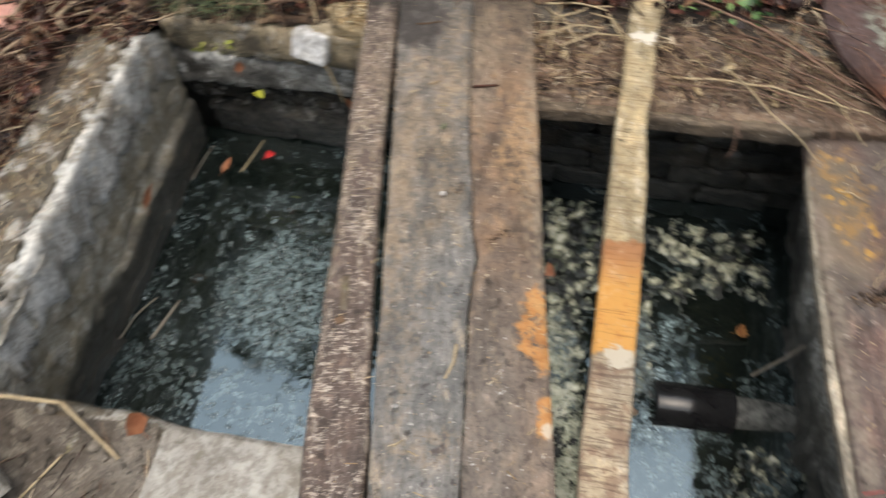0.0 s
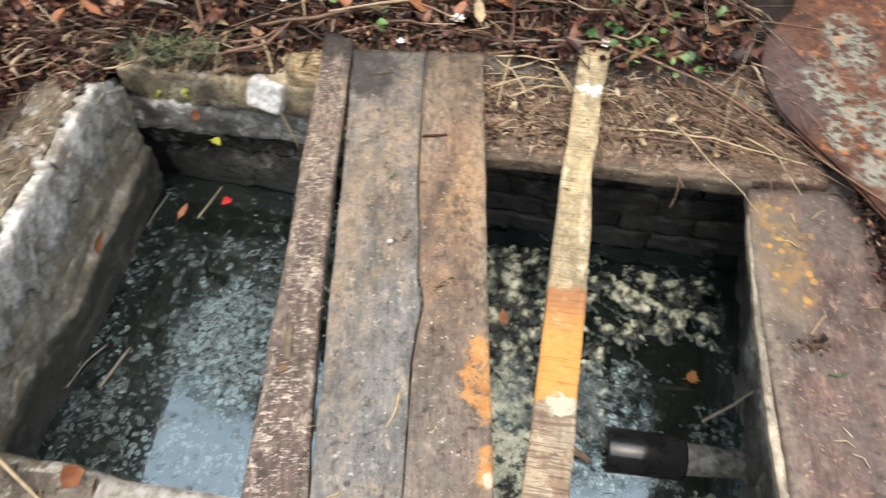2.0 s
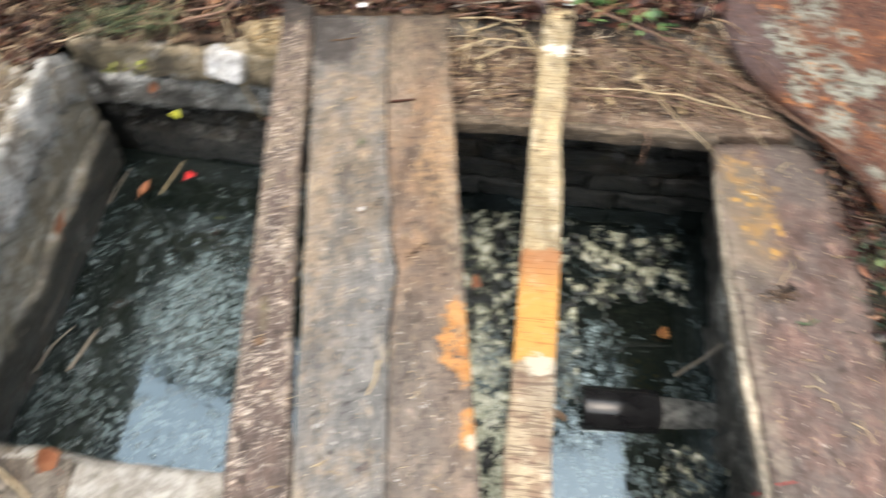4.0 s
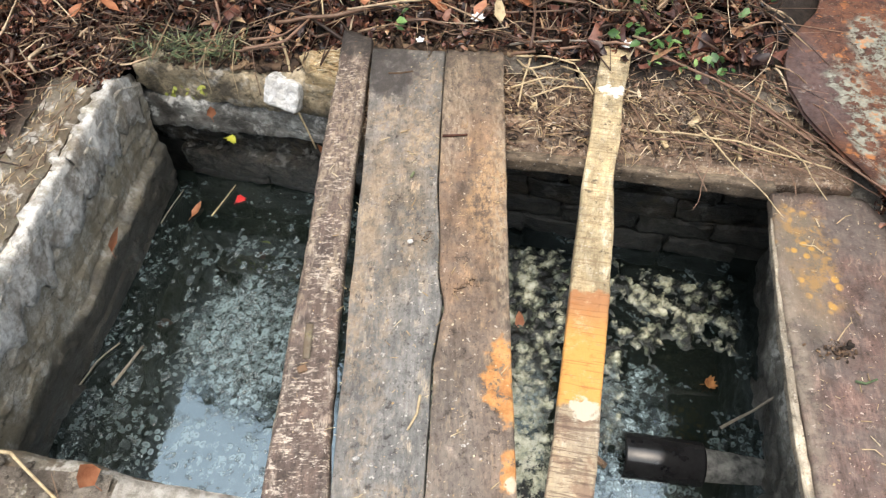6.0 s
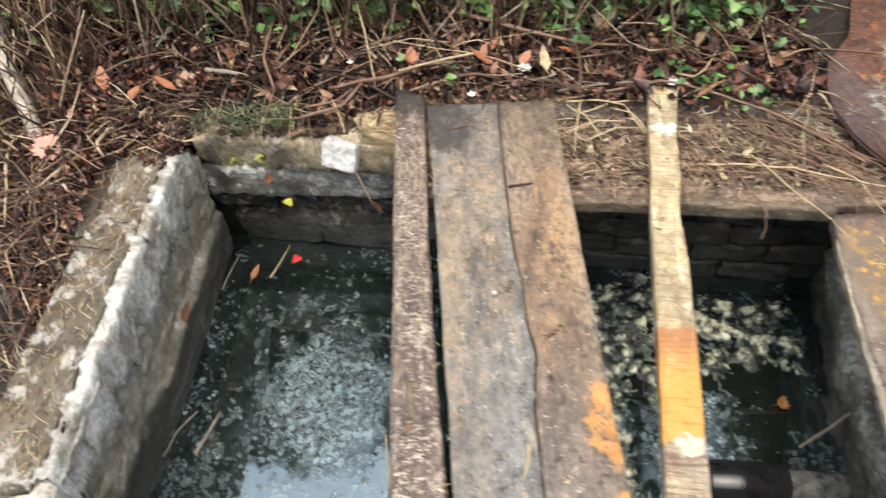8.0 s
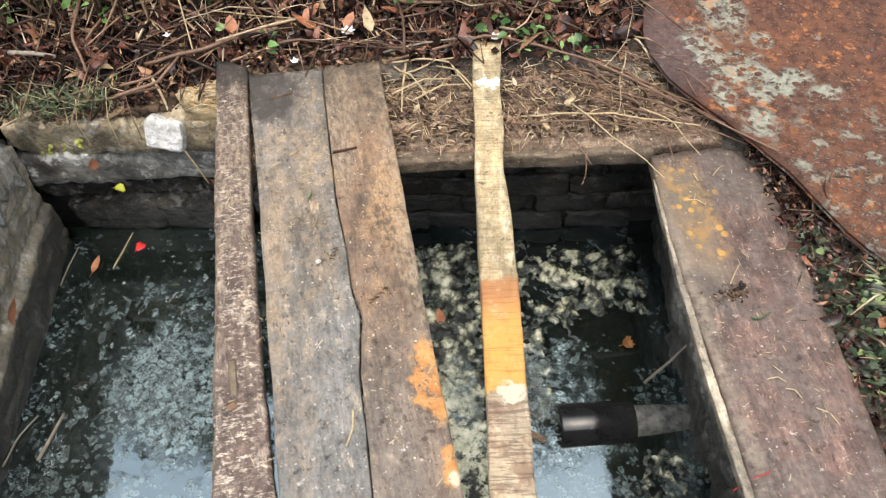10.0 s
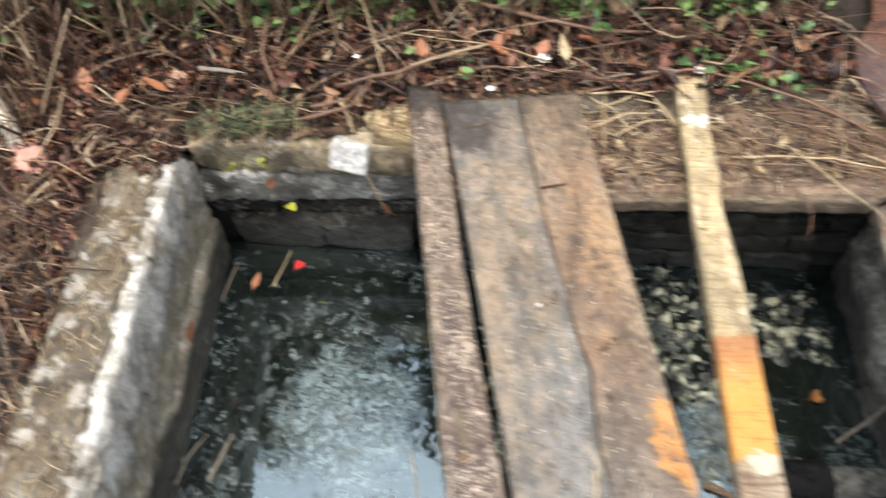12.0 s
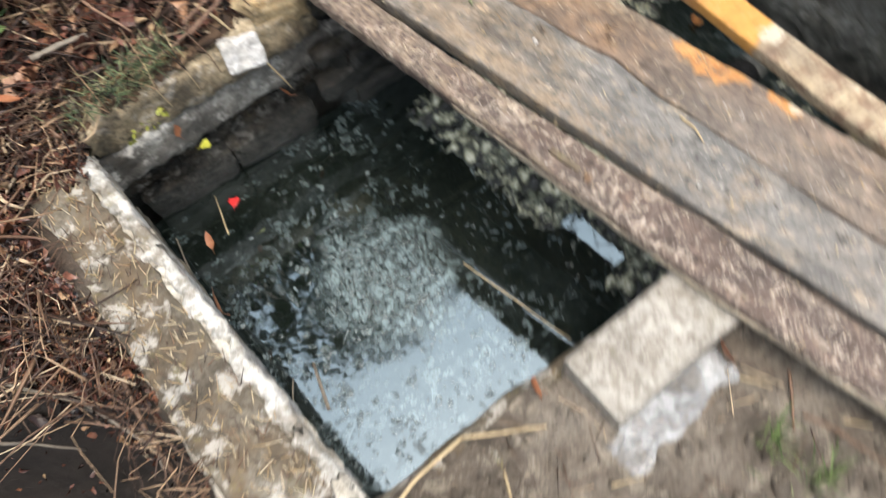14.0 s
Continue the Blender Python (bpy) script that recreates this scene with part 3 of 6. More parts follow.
rust_lump = plain("rust_stain_lump", (0.16, 0.06, 0.02), (0.4, 0.19, 0.06), 0.9)
white_petal = plain("white_petal", (0.75, 0.75, 0.74), (0.88, 0.88, 0.87), 0.5)
film_look = Mat("plastic_film")
film_look.put(film_look.b.inputs["Alpha"], film_look.step(film_look.noise(14, 6, 0.7), 0.36, 0.62, 0.12, 0.85))
clear_film = film_look.done(film_look.ramp(film_look.noise(22, 5, 0.65), [(0.3, (0.2, 0.195, 0.19)), (0.7, (0.5, 0.5, 0.5))]), 0.2, film_look.noise(44, 4), 0.9, 0.002, 0.5)
nail_mat = plain("rusty_nail", (0.06, 0.025, 0.018), (0.12, 0.05, 0.03), 0.6, 60, 0.5)
red_wire = plain("red_cord", (0.3, 0.02, 0.02), (0.42, 0.05, 0.04), 0.5)


# ---- mesh helpers ----
class Acc:
    """Collects vertices and faces for one mesh."""

    def __init__(self):
        self.v, self.f = [], []

    def add(self, verts, faces):
        k = len(self.v)
        self.v.extend(tuple(p) for p in verts)
        self.f.extend(tuple(k + i for i in f) for f in faces)
        return self


def part(name, acc, material, parent=None, label="", smooth=True):
    """Links what acc holds as one mesh: a top-level thing with its origin at its base, or a part under parent."""
    pts = np.array(acc.v)
    if parent is None:
        base = Vector((*((pts.min(0) + pts.max(0)) / 2)[:2], pts[:, 2].min()))
    else:
        base = Vector(parent["base"])
    mesh = bpy.data.meshes.new(name)
    mesh.from_pydata([tuple(Vector(p) - base) for p in acc.v], [], acc.f)
    mesh.materials.append(material)
    mesh.polygons.foreach_set("use_smooth", [smooth] * len(mesh.polygons))
    mesh.update()
    ob = new(name, mesh)
    ob["base"] = tuple(base)
    if parent is None:
        ob.location = base
    else:
        ob.parent = parent
    if label:
        ob["label"] = label
    return ob


def empty(name, x, y, z):
    ob = new(name)
    ob.location = (x, y, z)
    ob["base"] = (x, y, z)
    return ob


def along(pts):
    """A point on a line of points, by 0 to 1 of its length."""
    pts = [Vector(p) for p in pts]
    ls = [0.0]
    for a, b in zip(pts, pts[1:]):
        ls.append(ls[-1] + (b - a).length)

    def at(s):
        d = min(max(s, 0), 1) * ls[-1]
        for i in range(len(pts) - 1):
            if d <= ls[i + 1] or i == len(pts) - 2:
                return pts[i].lerp(pts[i + 1], (d - ls[i]) / max(ls[i + 1] - ls[i], 1e-9))

    return at


def wob(p, scale, amp, seed=0.0):
    return noise.noise_vector(Vector(p) * scale + Vector((seed, seed * 1.7, -seed))) * amp


def bar(acc, left, right, top, thick, n=40, nx=6, bevel=0.006, amp=0.002, freq=14, coarse=0.004, seed=0.0, ragged=0.0, lean=0.0):
    """A plank, beam or wall between two edge lines on the plan, top and thick being numbers or functions of 0..1."""
    lf, rf = along(left), along(right)
    tf = top if callable(top) else lambda s: top
    hf = thick if callable(thick) else lambda s: thick
    rows = []
    for i in range(n + 1):
        s = i / n
        a, b = lf(s), rf(s)
        zt, zb = tf(s), tf(s) - hf(s)
        sec = [(0, zb + bevel)] + [(0, zb + (zt - zb) * k / 4) for k in (1, 2, 3)] + [(0, zt - bevel)]
        sec += [((bevel / (b - a).length) + (1 - 2 * bevel / (b - a).length) * k / nx, zt) for k in range(nx + 1)]
        sec += [(1, zt - bevel)] + [(1, zb + (zt - zb) * k / 4) for k in (3, 2, 1)] + [(1, zb + bevel)]
        sec += [(1 - bevel / (b - a).length, zb), (bevel / (b - a).length, zb)]
        row = []
        for u, z in sec:
            p = a.lerp(b, u).to_3d()
            p.z = z
            p.x += lean * (zt - z)
            p += wob(p, freq, amp, seed) + wob(p, freq * 0.22, coarse, seed + 9)
            if ragged and (i == 0 or i == n):
                d = (lf(1) - lf(0)).normalized() * noise.noise(Vector((u * 9 + seed, seed, z * 20))) * ragged
                p += d.to_3d()
            row.append(p)
        rows.append(row)
    m = len(rows[0])
    verts = [p for r in rows for p in r]
    faces = [(i * m + j, (i + 1) * m + j, (i + 1) * m + (j + 1) % m, i * m + (j + 1) % m) for i in range(n) for j in range(m)]
    faces += [tuple(range(m)), tuple(n * m + j for j in reversed(range(m)))]
    return acc.add(verts, faces)


def tube(acc, pts, r0, r1, sides=5, n=None, seed=None, amp=0.0):
    """A twig, pipe or stem through points, tapering from r0 to r1."""
    at = along(pts)
    n = n or max(2, 2 * (len(pts) - 1))
    verts, faces = [], []
    for i in range(n + 1):
        s = i / n
        c = at(s)
        d = (at(min(s + 0.02, 1)) - at(max(s - 0.02, 0))).normalized()
        if seed is not None:
            c = c + wob(c, 9, amp, seed)
        u = d.orthogonal().normalized()
        w = d.cross(u)
        r = r0 + (r1 - r0) * s
        verts += [c + (u * math.cos(2 * math.pi * k / sides) + w * math.sin(2 * math.pi * k / sides)) * r for k in range(sides)]
    faces = [(i * sides + k, i * sides + (k + 1) % sides, (i + 1) * sides + (k + 1) % sides, (i + 1) * sides + k) for i in range(n) for k in range(sides)]
    faces += [tuple(reversed(range(sides))), tuple(n * sides + k for k in range(sides))]
    return acc.add(verts, faces)


def blade(acc, m, length, width, curl=0.3, fold=0.25, rng=None):
    """One leaf: a curved, folded strip of eight points that starts at m and runs along its y; crumpled where rng is given."""
    v = [(0, 0, 0)]
    for s, w in ((0.33, 1.0), (0.7, 0.75)):
        z = curl * length * s * s
        v += [(-width / 2 * w, s * length, z + fold * width * w * 0.5), (0, s * length, z), (width / 2 * w, s * length, z + fold * width * w * 0.5)]
    v.append((0, length, curl * length))
    if rng:
        j = 0.28 * width
        v = [(x + rng.gauss(0, j), y + rng.gauss(0, j), z + rng.gauss(0, j)) for x, y, z in v]
    f = [(0, 2, 1), (0, 3, 2), (1, 2, 5, 4), (2, 3, 6, 5), (4, 5, 7), (5, 6, 7)]
    return acc.add([m @ Vector(p) for p in v], f)


def lobed(acc, m, size, lobes=5, curl=0.15, depth=0.5, thick=0.0012):
    """A lobed leaf with a stalk, slightly cupped, with a real thickness."""
    n = lobes * 8
    ring = []
    for i in range(n):
        a = 2 * math.pi * i / n
        r = size * (1 - depth * (0.5 + 0.5 * math.cos(a * lobes)) ** 0.8) * (0.85 + 0.15 * math.cos(a * lobes * 3))
        ring.append(Vector((r * math.cos(a), r * math.sin(a), 0)))
    out = []
    for k in (thick, 0):
        out.append(m @ Vector((0, 0, k)))
        for q in (0.5, 1.0):
            out += [m @ Vector((p.x * q, p.y * q, curl * p.length_squared * q * q / size + k + 0.1 * size * curl * math.sin(3 * p.x / size + p.y / size))) for p in ring]
    h = 2 * n + 1
    f = []
    for o, flip in ((0, 1), (h, -1)):
        for i in range(n):
            j = (i + 1) % n
            f.append((o, o + 1 + i, o + 1 + j)[::flip])
            f.append((o + 1 + i, o + 1 + n + i, o + 1 + n + j, o + 1 + j)[::flip])
    f += [(1 + n + i, h + 1 + n + i, h + 1 + n + (i + 1) % n, 1 + n + (i + 1) % n) for i in range(n)]
    acc.add(out, f)
    return tube(acc, [m @ Vector((-0.1 * size, 0, 0)), m @ Vector((-1.3 * size, 0.1 * size, 0.1 * size))], 0.0012, 0.0008, 4)


def lump(acc, c, rx, ry, rz, seed, amp=0.25, turn=0.0, n=10):
    """A rough rounded lump."""
    verts, faces = [], []
    for i in range(n + 1):
        for j in range(2 * n):
            a, b = math.pi * i / n, math.pi * j / n
            p = Vector((math.sin(a) * math.cos(b), math.sin(a) * math.sin(b), math.cos(a)))
            k = 1 + amp * noise.noise(p * 2.2 + Vector((seed, 0, 0))) + amp * 0.5 * noise.noise(p * 6 + Vector((0, seed, 0)))
            x, y = p.x * rx * k, p.y * ry * k
            verts.append(Vector(c) + Vector((x * math.cos(turn) - y * math.sin(turn), x * math.sin(turn) + y * math.cos(turn), p.z * rz * k)))
    for i in range(n):
        for j in range(2 * n):
            faces.append((i * 2 * n + j, (i + 1) * 2 * n + j, (i + 1) * 2 * n + (j + 1) % (2 * n), i * 2 * n + (j + 1) % (2 * n)))
    return acc.add(verts, faces)


def block(acc, c, sx, sy, sz, rx=0, ry=0, rz=0, seed=0.0, amp=0.004, bevel=0.008, n=6):
    """A rough cast or broken block with worn edges."""
    m = pose(*c, rx, ry, rz)
    verts, index, faces = [], {}, []
    ts = [-0.5, -0.5 + bevel / max(sx, sy)] + [-0.5 + k / n for k in range(1, n)] + [0.5 - bevel / max(sx, sy), 0.5]

    def vid(i, j, k):
        if (i, j, k) not in index:
            q = Vector((ts[i] * sx, ts[j] * sy, ts[k] * sz))
            e = [abs(t) > 0.499 for t in (ts[i], ts[j], ts[k])]
            if sum(e) >= 2:
                q -= Vector((math.copysign(bevel * 0.5, q.x) * e[0], math.copysign(bevel * 0.5, q.y) * e[1], math.copysign(bevel * 0.5, q.z) * e[2]))
            q = m @ q
            q += wob(q, 30, amp, seed) + wob(q, 8, amp, seed + 4)
            index[i, j, k] = len(verts)
            verts.append(q)
        return index[i, j, k]

    t = len(ts) - 1
    for a in range(t):
        for b in range(t):
            for k, flip in ((0, -1), (t, 1)):
                faces.append((vid(a, b, k), vid(a + 1, b, k), vid(a + 1, b + 1, k), vid(a, b + 1, k))[::flip])
                faces.append((vid(a, k, b), vid(a, k, b + 1), vid(a + 1, k, b + 1), vid(a + 1, k, b))[::flip])
                faces.append((vid(k, a, b), vid(k, a + 1, b), vid(k, a + 1, b + 1), vid(k, a, b + 1))[::flip])
    return acc.add(verts, faces)


# ---- plan: the tank's inner corners ----
FAR_L, FAR_R, NEAR_R, NEAR_L = (-0.84, 2.055), (1.285, 1.80), (1.17, 0.60), (-0.92, 0.86)


def far_y(x):
    return FAR_L[1] + (x - FAR_L[0]) / (FAR_R[0] - FAR_L[0]) * (FAR_R[1] - FAR_L[1])


def near_y(x):
    return NEAR_L[1] + (x - NEAR_L[0]) / (NEAR_R[0] - NEAR_L[0]) * (NEAR_R[1] - NEAR_L[1])


def smooth(a, b, v):
    t = min(max((v - a) / (b - a), 0), 1)
    return t * t * (3 - 2 * t)


def hole_edge(x):
    return 1.40 + 0.72 * (-1.03 - x) + 0.05 * noise.noise(Vector((x * 7, 0, 0)))


def ground_z(x, y):
    """Height of the soil: lower on the near side, a dug hole beside the tank, a bank behind."""
    z = -0.075 + 0.085 * smooth(1.2, 2.1, y) + 0.1 * smooth(2.15, 3.2, y) + 0.06 * smooth(1.2, 1.5, x) * smooth(2.2, 1.0, y)
    z -= 0.075 * smooth(2.3, 2.08, y) * smooth(1.7, 1.9, y) * smooth(-0.02, -0.14, x) * smooth(-1.05, -0.85, x)
    edge = hole_edge(x)
    hole = smooth(-1.0, -1.05, x) * smooth(edge + 0.03, edge - 0.16, y) * smooth(-2.3, -1.9, x) * smooth(0.5, 0.75, y)
    z -= 0.7 * hole
    z += 0.016 * noise.noise(Vector((x * 5, y * 5, 0))) + 0.007 * noise.noise(Vector((x * 19, y * 19, 3)))
    return z


def build_ground():
    xs = np.concatenate([[-60, -25, -10, -5], np.arange(-3.0, 3.6, 0.035), [5, 10, 25, 60]])
    ys = np.concatenate([[-60, -25, -10, -4], np.arange(-1.5, 4.6, 0.035), [6, 10, 25, 60]])
    acc = Acc()
    verts = [(x, y, ground_z(x, y)) for y in ys for x in xs]
    w = len(xs)

    def inside(x, y):
        return (-0.78 if y > 1.9 else -0.93) < x < 1.24 and near_y(x) - 0.035 < y < far_y(x) + (0.0 if x < -0.7 else 0.05)

    faces = [(j * w + i, j * w + i + 1, (j + 1) * w + i + 1, (j + 1) * w + i) for j in range(len(ys) - 1) for i in range(w - 1)
             if not inside((xs[i] + xs[i + 1]) / 2, (ys[j] + ys[j + 1]) / 2)]
    acc.add(verts, faces)
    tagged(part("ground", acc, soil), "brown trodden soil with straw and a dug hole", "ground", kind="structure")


build_ground()
wa = Acc().add([(FAR_L[0] - 0.05, FAR_L[1] + 0.04, WATER), (FAR_R[0] + 0.05, FAR_R[1] + 0.04, WATER), (NEAR_R[0] + 0.05, NEAR_R[1] - 0.05, WATER), (NEAR_L[0] - 0.05, NEAR_L[1] - 0.05, WATER)], [(3, 2, 1, 0)])
tagged(part("water", wa, water_mat), "black stagnant water with an oily surface film", "water", kind="structure")


# ---- tank walls ----
def build_walls():
    left = Acc()
    bar(left, [(-1.03, 0.8), (-0.975, 1.35), (-0.955, 2.03)], [(-0.8, 0.84), (-0.79, 1.4), (-0.765, 2.02)], lambda s: -0.03 - 0.03 * s - 0.06 * smooth(0.9, 1.0, s), 0.78, 70, 12, 0.012, 0.006, 16, 0.012, 1.0, 0.05, -0.1)
    tagged(part("wall_left", left, wall_conc), "cast concrete tank wall with stained inner face", "wall", kind="structure")
    right = Acc()
    bar(right, [(1.165, 0.5), (1.19, 1.1), (1.265, 1.8)], [(1.36, 0.5), (1.36, 1.1), (1.4, 1.8)], -0.07, 0.72, 50, 6, 0.02, 0.012, 14, 0.014, 3.0)
    tagged(part("wall_right", right, right_conc), "rough grey concrete tank wall, crumbling, under a board", "wall", kind="structure")
    near = Acc()
    bar(near, [(-1.0, 0.72), (1.2, 0.47)], [(-1.0, 0.865), (1.2, 0.6)], -0.085, 0.69, 60, 5, 0.02, 0.01, 12, 0.012, 5.0)
    tagged(part("wall_near", near, top_conc), "dirty concrete tank wall below the soil", "wall", kind="structure")
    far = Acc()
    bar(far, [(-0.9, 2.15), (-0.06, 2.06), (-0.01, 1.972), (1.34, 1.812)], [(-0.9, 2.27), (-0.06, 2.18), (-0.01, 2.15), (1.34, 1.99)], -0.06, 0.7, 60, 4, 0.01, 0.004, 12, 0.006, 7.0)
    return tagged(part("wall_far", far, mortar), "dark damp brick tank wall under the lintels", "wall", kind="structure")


wall_far = build_walls()

# limewashed ragged edge and moss on the left wall's top
edge = Acc()
for y0, y1, sd in ((0.9, 1.02, 1.0), (1.035, 1.6, 2.0), (1.6, 1.98, 3.0)):
    ys = [y0 + (y1 - y0) * k / 40 for k in range(41)]
    xe = [-0.797 + (y - 0.84) * 0.03 for y in ys]
    w = [0.032 + 0.04 * noise.noise(Vector((y * 16, sd, 0))) + 0.02 * noise.noise(Vector((y * 50, sd, 2))) for y in ys]
    bar(edge, [(x - q, y) for x, y, q in zip(xe, ys, w)], [(x + 0.004 + 0.006 * noise.noise(Vector((y * 25, sd, 5))), y) for x, y in zip(xe, ys)], lambda s, a=y0, b=y1: -0.012 - 0.027 * (a + (b - a) * s - 0.84) - 0.06 * smooth(1.89, 2.02, a + (b - a) * s), lambda s, a=sd: 0.17 + 0.1 * noise.noise(Vector((s * 9, a, 0))), 110, 5, 0.007, 0.006, 40, 0.007, sd * 2.0, 0.03)
wall_left = bpy.data.objects["wall_left"]
part("wall_edge", edge, white_conc, wall_left, "white limewashed crumbling edge")
cap = Acc()
bar(cap, [(-1.015, 0.86), (-0.965, 1.38), (-0.945, 2.0)], [(-0.83, 0.88), (-0.82, 1.4), (-0.795, 2.0)], lambda s: -0.012 - 0.03 * s - 0.06 * smooth(0.9, 1.0, s), 0.03, 90, 16, 0.01, 0.01, 30, 0.01, 12.0, 0.04)
part("wall_top", cap, top_conc, wall_left, "mossy soiled wall top")


def wall_face(line, top, lean, way, rough, foot_from, parent, label, seed, material):
    """A rough, flaking coat with a shallow foot on the inner face of a side wall; way is the side it faces."""
    ny, nz = 190, 90
    verts = []
    for j in range(ny + 1):
        s = j / ny
        q = line(s)
        zt = top(s)
        for k in range(nz + 1):
            z = zt - 0.02 - 0.6 * k / nz
            n1 = noise.fractal(Vector((q.y * 6, z * 8, seed)), 0.9, 2.1, 5)
            chip = noise.noise(Vector((q.y * 11, z * 15, seed + 4)))
            foot = smooth(-0.4, -0.425, z + 0.05 * noise.noise(Vector((q.y * 4, 0, seed + 2)))) * smooth(foot_from, foot_from + 0.25, q.y)
            seam = smooth(0.05, 0.0, abs(noise.noise(Vector((q.y * 2.3, z * 5.0, seed + 8)))))
            out = 0.012 + rough * n1 + 0.006 * smooth(0.1, 0.16, chip) + 0.028 * foot - 0.003 * seam
            verts.append((q.x + lean * (zt - z) + way * out, q.y, z))
    w = nz + 1
    faces = [(j * w + k, j * w + k + 1, (j + 1) * w + k + 1, (j + 1) * w + k)[::int(way)] for j in range(ny) for k in range(nz)]
    back = len(verts)
    verts += [(v[0] - way * 0.07, v[1], v[2]) for v in verts]
    faces += [tuple(back + i for i in f[::-1]) for f in faces]
    rim = [j * w for j in range(ny + 1)]
    faces += [(a, b, back + b, back + a) for a, b in zip(rim, rim[1:])]
    part("wall_coat", Acc().add(verts, faces), material, parent, label)


wall_face(along([(-0.8, 0.84), (-0.79, 1.4), (-0.765, 2.02)]), lambda s: -0.03 - 0.03 * s - 0.06 * smooth(0.9, 1.0, s), -0.1, 1, 0.005, 1.2, wall_left, "flaking grey coat with olive stains", 1.0, wall_conc)
wall_face(along([(1.175, 0.52), (1.2, 1.1), (1.275, 1.79)]), lambda s: -0.065, 0.0, -1, 0.022, 0.3, bpy.data.objects["wall_right"], "ragged grey concrete coat, crumbling", 21.0, right_conc)

# ---- planks over the tank ----
CRACK = [(0.208, 2.0), (0.215, 1.8), (0.229, 1.52), (0.243, 1.4), (0.255, 1.237), (0.273, 1.162), (0.263, 1.025), (0.268, 0.9), (0.273, 0.755), (0.283, 0.4), (0.3, -0.4)]
wide = empty("wide_plank", 0.2, 0.9, 0.0)
tagged(wide, "wide weathered plank split lengthwise, orange paint on its edge", "plank")
a = Acc()
bar(a, [(0.0, 2.0), (0.038, 1.55), (0.072, 1.112), (0.1, 0.73), (0.135, 0.3), (0.19, -0.4)], [(x - 0.0012 - 0.0014 * smooth(1.3, 0.8, y), y) for x, y in CRACK], lambda s: 0.05, 0.048, 150, 14, 0.003, 0.0014, 30, 0.003, 2.0, 0.012)
part("plank_half", a, wood_grey, wide, "grey worn half with tan patches")
a = Acc()
bar(a, [(x + 0.0012, y) for x, y in CRACK], [(0.37, 2.003), (0.396, 1.535), (0.419, 1.1), (0.442, 0.74), (0.468, 0.3), (0.51, -0.4)], lambda s: 0.051, 0.049, 150, 14, 0.003, 0.0014, 30, 0.003, 4.0, 0.014)
part("plank_half", a, wood_brown, wide, "brown half with flaking orange paint")
a = Acc()
tube(a, [(0.228, 1.66, 0.055), (0.256, 1.663, 0.056), (0.292, 1.668, 0.056)], 0.004, 0.0025, 6)
part("nail", a, nail_mat, wide, "bent rusty nail")

thin = empty("narrow_plank", 0.05, 0.9, 0.0)
tagged(thin, "narrow dark plank with flaking pale specks", "plank")
a = Acc()
bar(a, [(-0.097, 2.08), (-0.076, 1.59), (-0.055, 1.222), (-0.04, 0.9), (-0.028, 0.68), (0.012, 0.265), (0.07, -0.4)], [(-0.008, 2.05), (0.018, 1.55), (0.034, 1.29), (0.062, 1.0), (0.092, 0.73), (0.128, 0.3), (0.18, -0.4)], lambda s: 0.046 - 0.012 * s, 0.044, 140, 8, 0.008, 0.003, 30, 0.004, 6.0, 0.01)
part("plank_body", a, wood_flaked, thin)
a = Acc()
bar(a, [(-0.05, 1.35), (-0.032, 0.95), (-0.016, 0.66), (0.03, 0.2)], [(-0.042, 1.35), (-0.018, 0.95), (-0.001, 0.66), (0.044, 0.2)], 0.021, 0.02, 60, 2, 0.003, 0.004, 40, 0.003, 8.0)
for v in range(len(a.v)):
    a.v[v] = (a.v[v][0] - 0.014, a.v[v][1], a.v[v][2])
part("split_edge", a, wood_split, thin, "pale split lower edge")

lath = empty("lath", 0.6, 0.9, 0.0)
tagged(lath, "pale sawn lath with an orange painted band", "lath")
a = Acc()
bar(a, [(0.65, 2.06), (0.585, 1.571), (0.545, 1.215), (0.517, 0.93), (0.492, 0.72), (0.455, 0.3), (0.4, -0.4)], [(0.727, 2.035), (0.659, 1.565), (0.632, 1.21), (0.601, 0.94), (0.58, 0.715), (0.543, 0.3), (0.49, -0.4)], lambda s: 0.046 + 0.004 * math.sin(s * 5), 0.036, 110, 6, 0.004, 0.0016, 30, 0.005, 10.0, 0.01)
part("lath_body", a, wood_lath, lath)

board = empty("side_board", 1.18, 1.0, -0.065)
tagged(board, "reddish-brown painted board with ochre moss along the tank edge", "board")
a = Acc()
bar(a, [(1.063, 1.598), (1.038, 1.335), (1.025, 1.06), (1.014, 0.74), (1.01, 0.0)], [(1.285, 1.592), (1.318, 1.545), (1.337, 1.49), (1.338, 1.32), (1.32, 1.05), (1.3, 0.73), (1.3, 0.0)], -0.02, 0.045, 90, 14, 0.006, 0.002, 22, 0.005, 14.0, 0.012)
part("board_body", a, wood_board, board)
a = Acc()
bar(a, [(1.046, 1.5), (1.017, 1.2), (1.002, 0.95), (0.99, 0.5)], [(1.052, 1.5), (1.0315, 1.2), (1.021, 0.95), (1.013, 0.5)], lambda s: -0.024 - 0.006 * s + 0.004 * noise.noise(Vector((s * 30, 1, 0))), lambda s: 0.022 + 0.014 * noise.noise(Vector((s * 14, 2, 0))), 120, 2, 0.001, 0.0012, 60, 0.001, 16.0, 0.03)
part("split_edge", a, wood_split, board, "pale splintered edge")

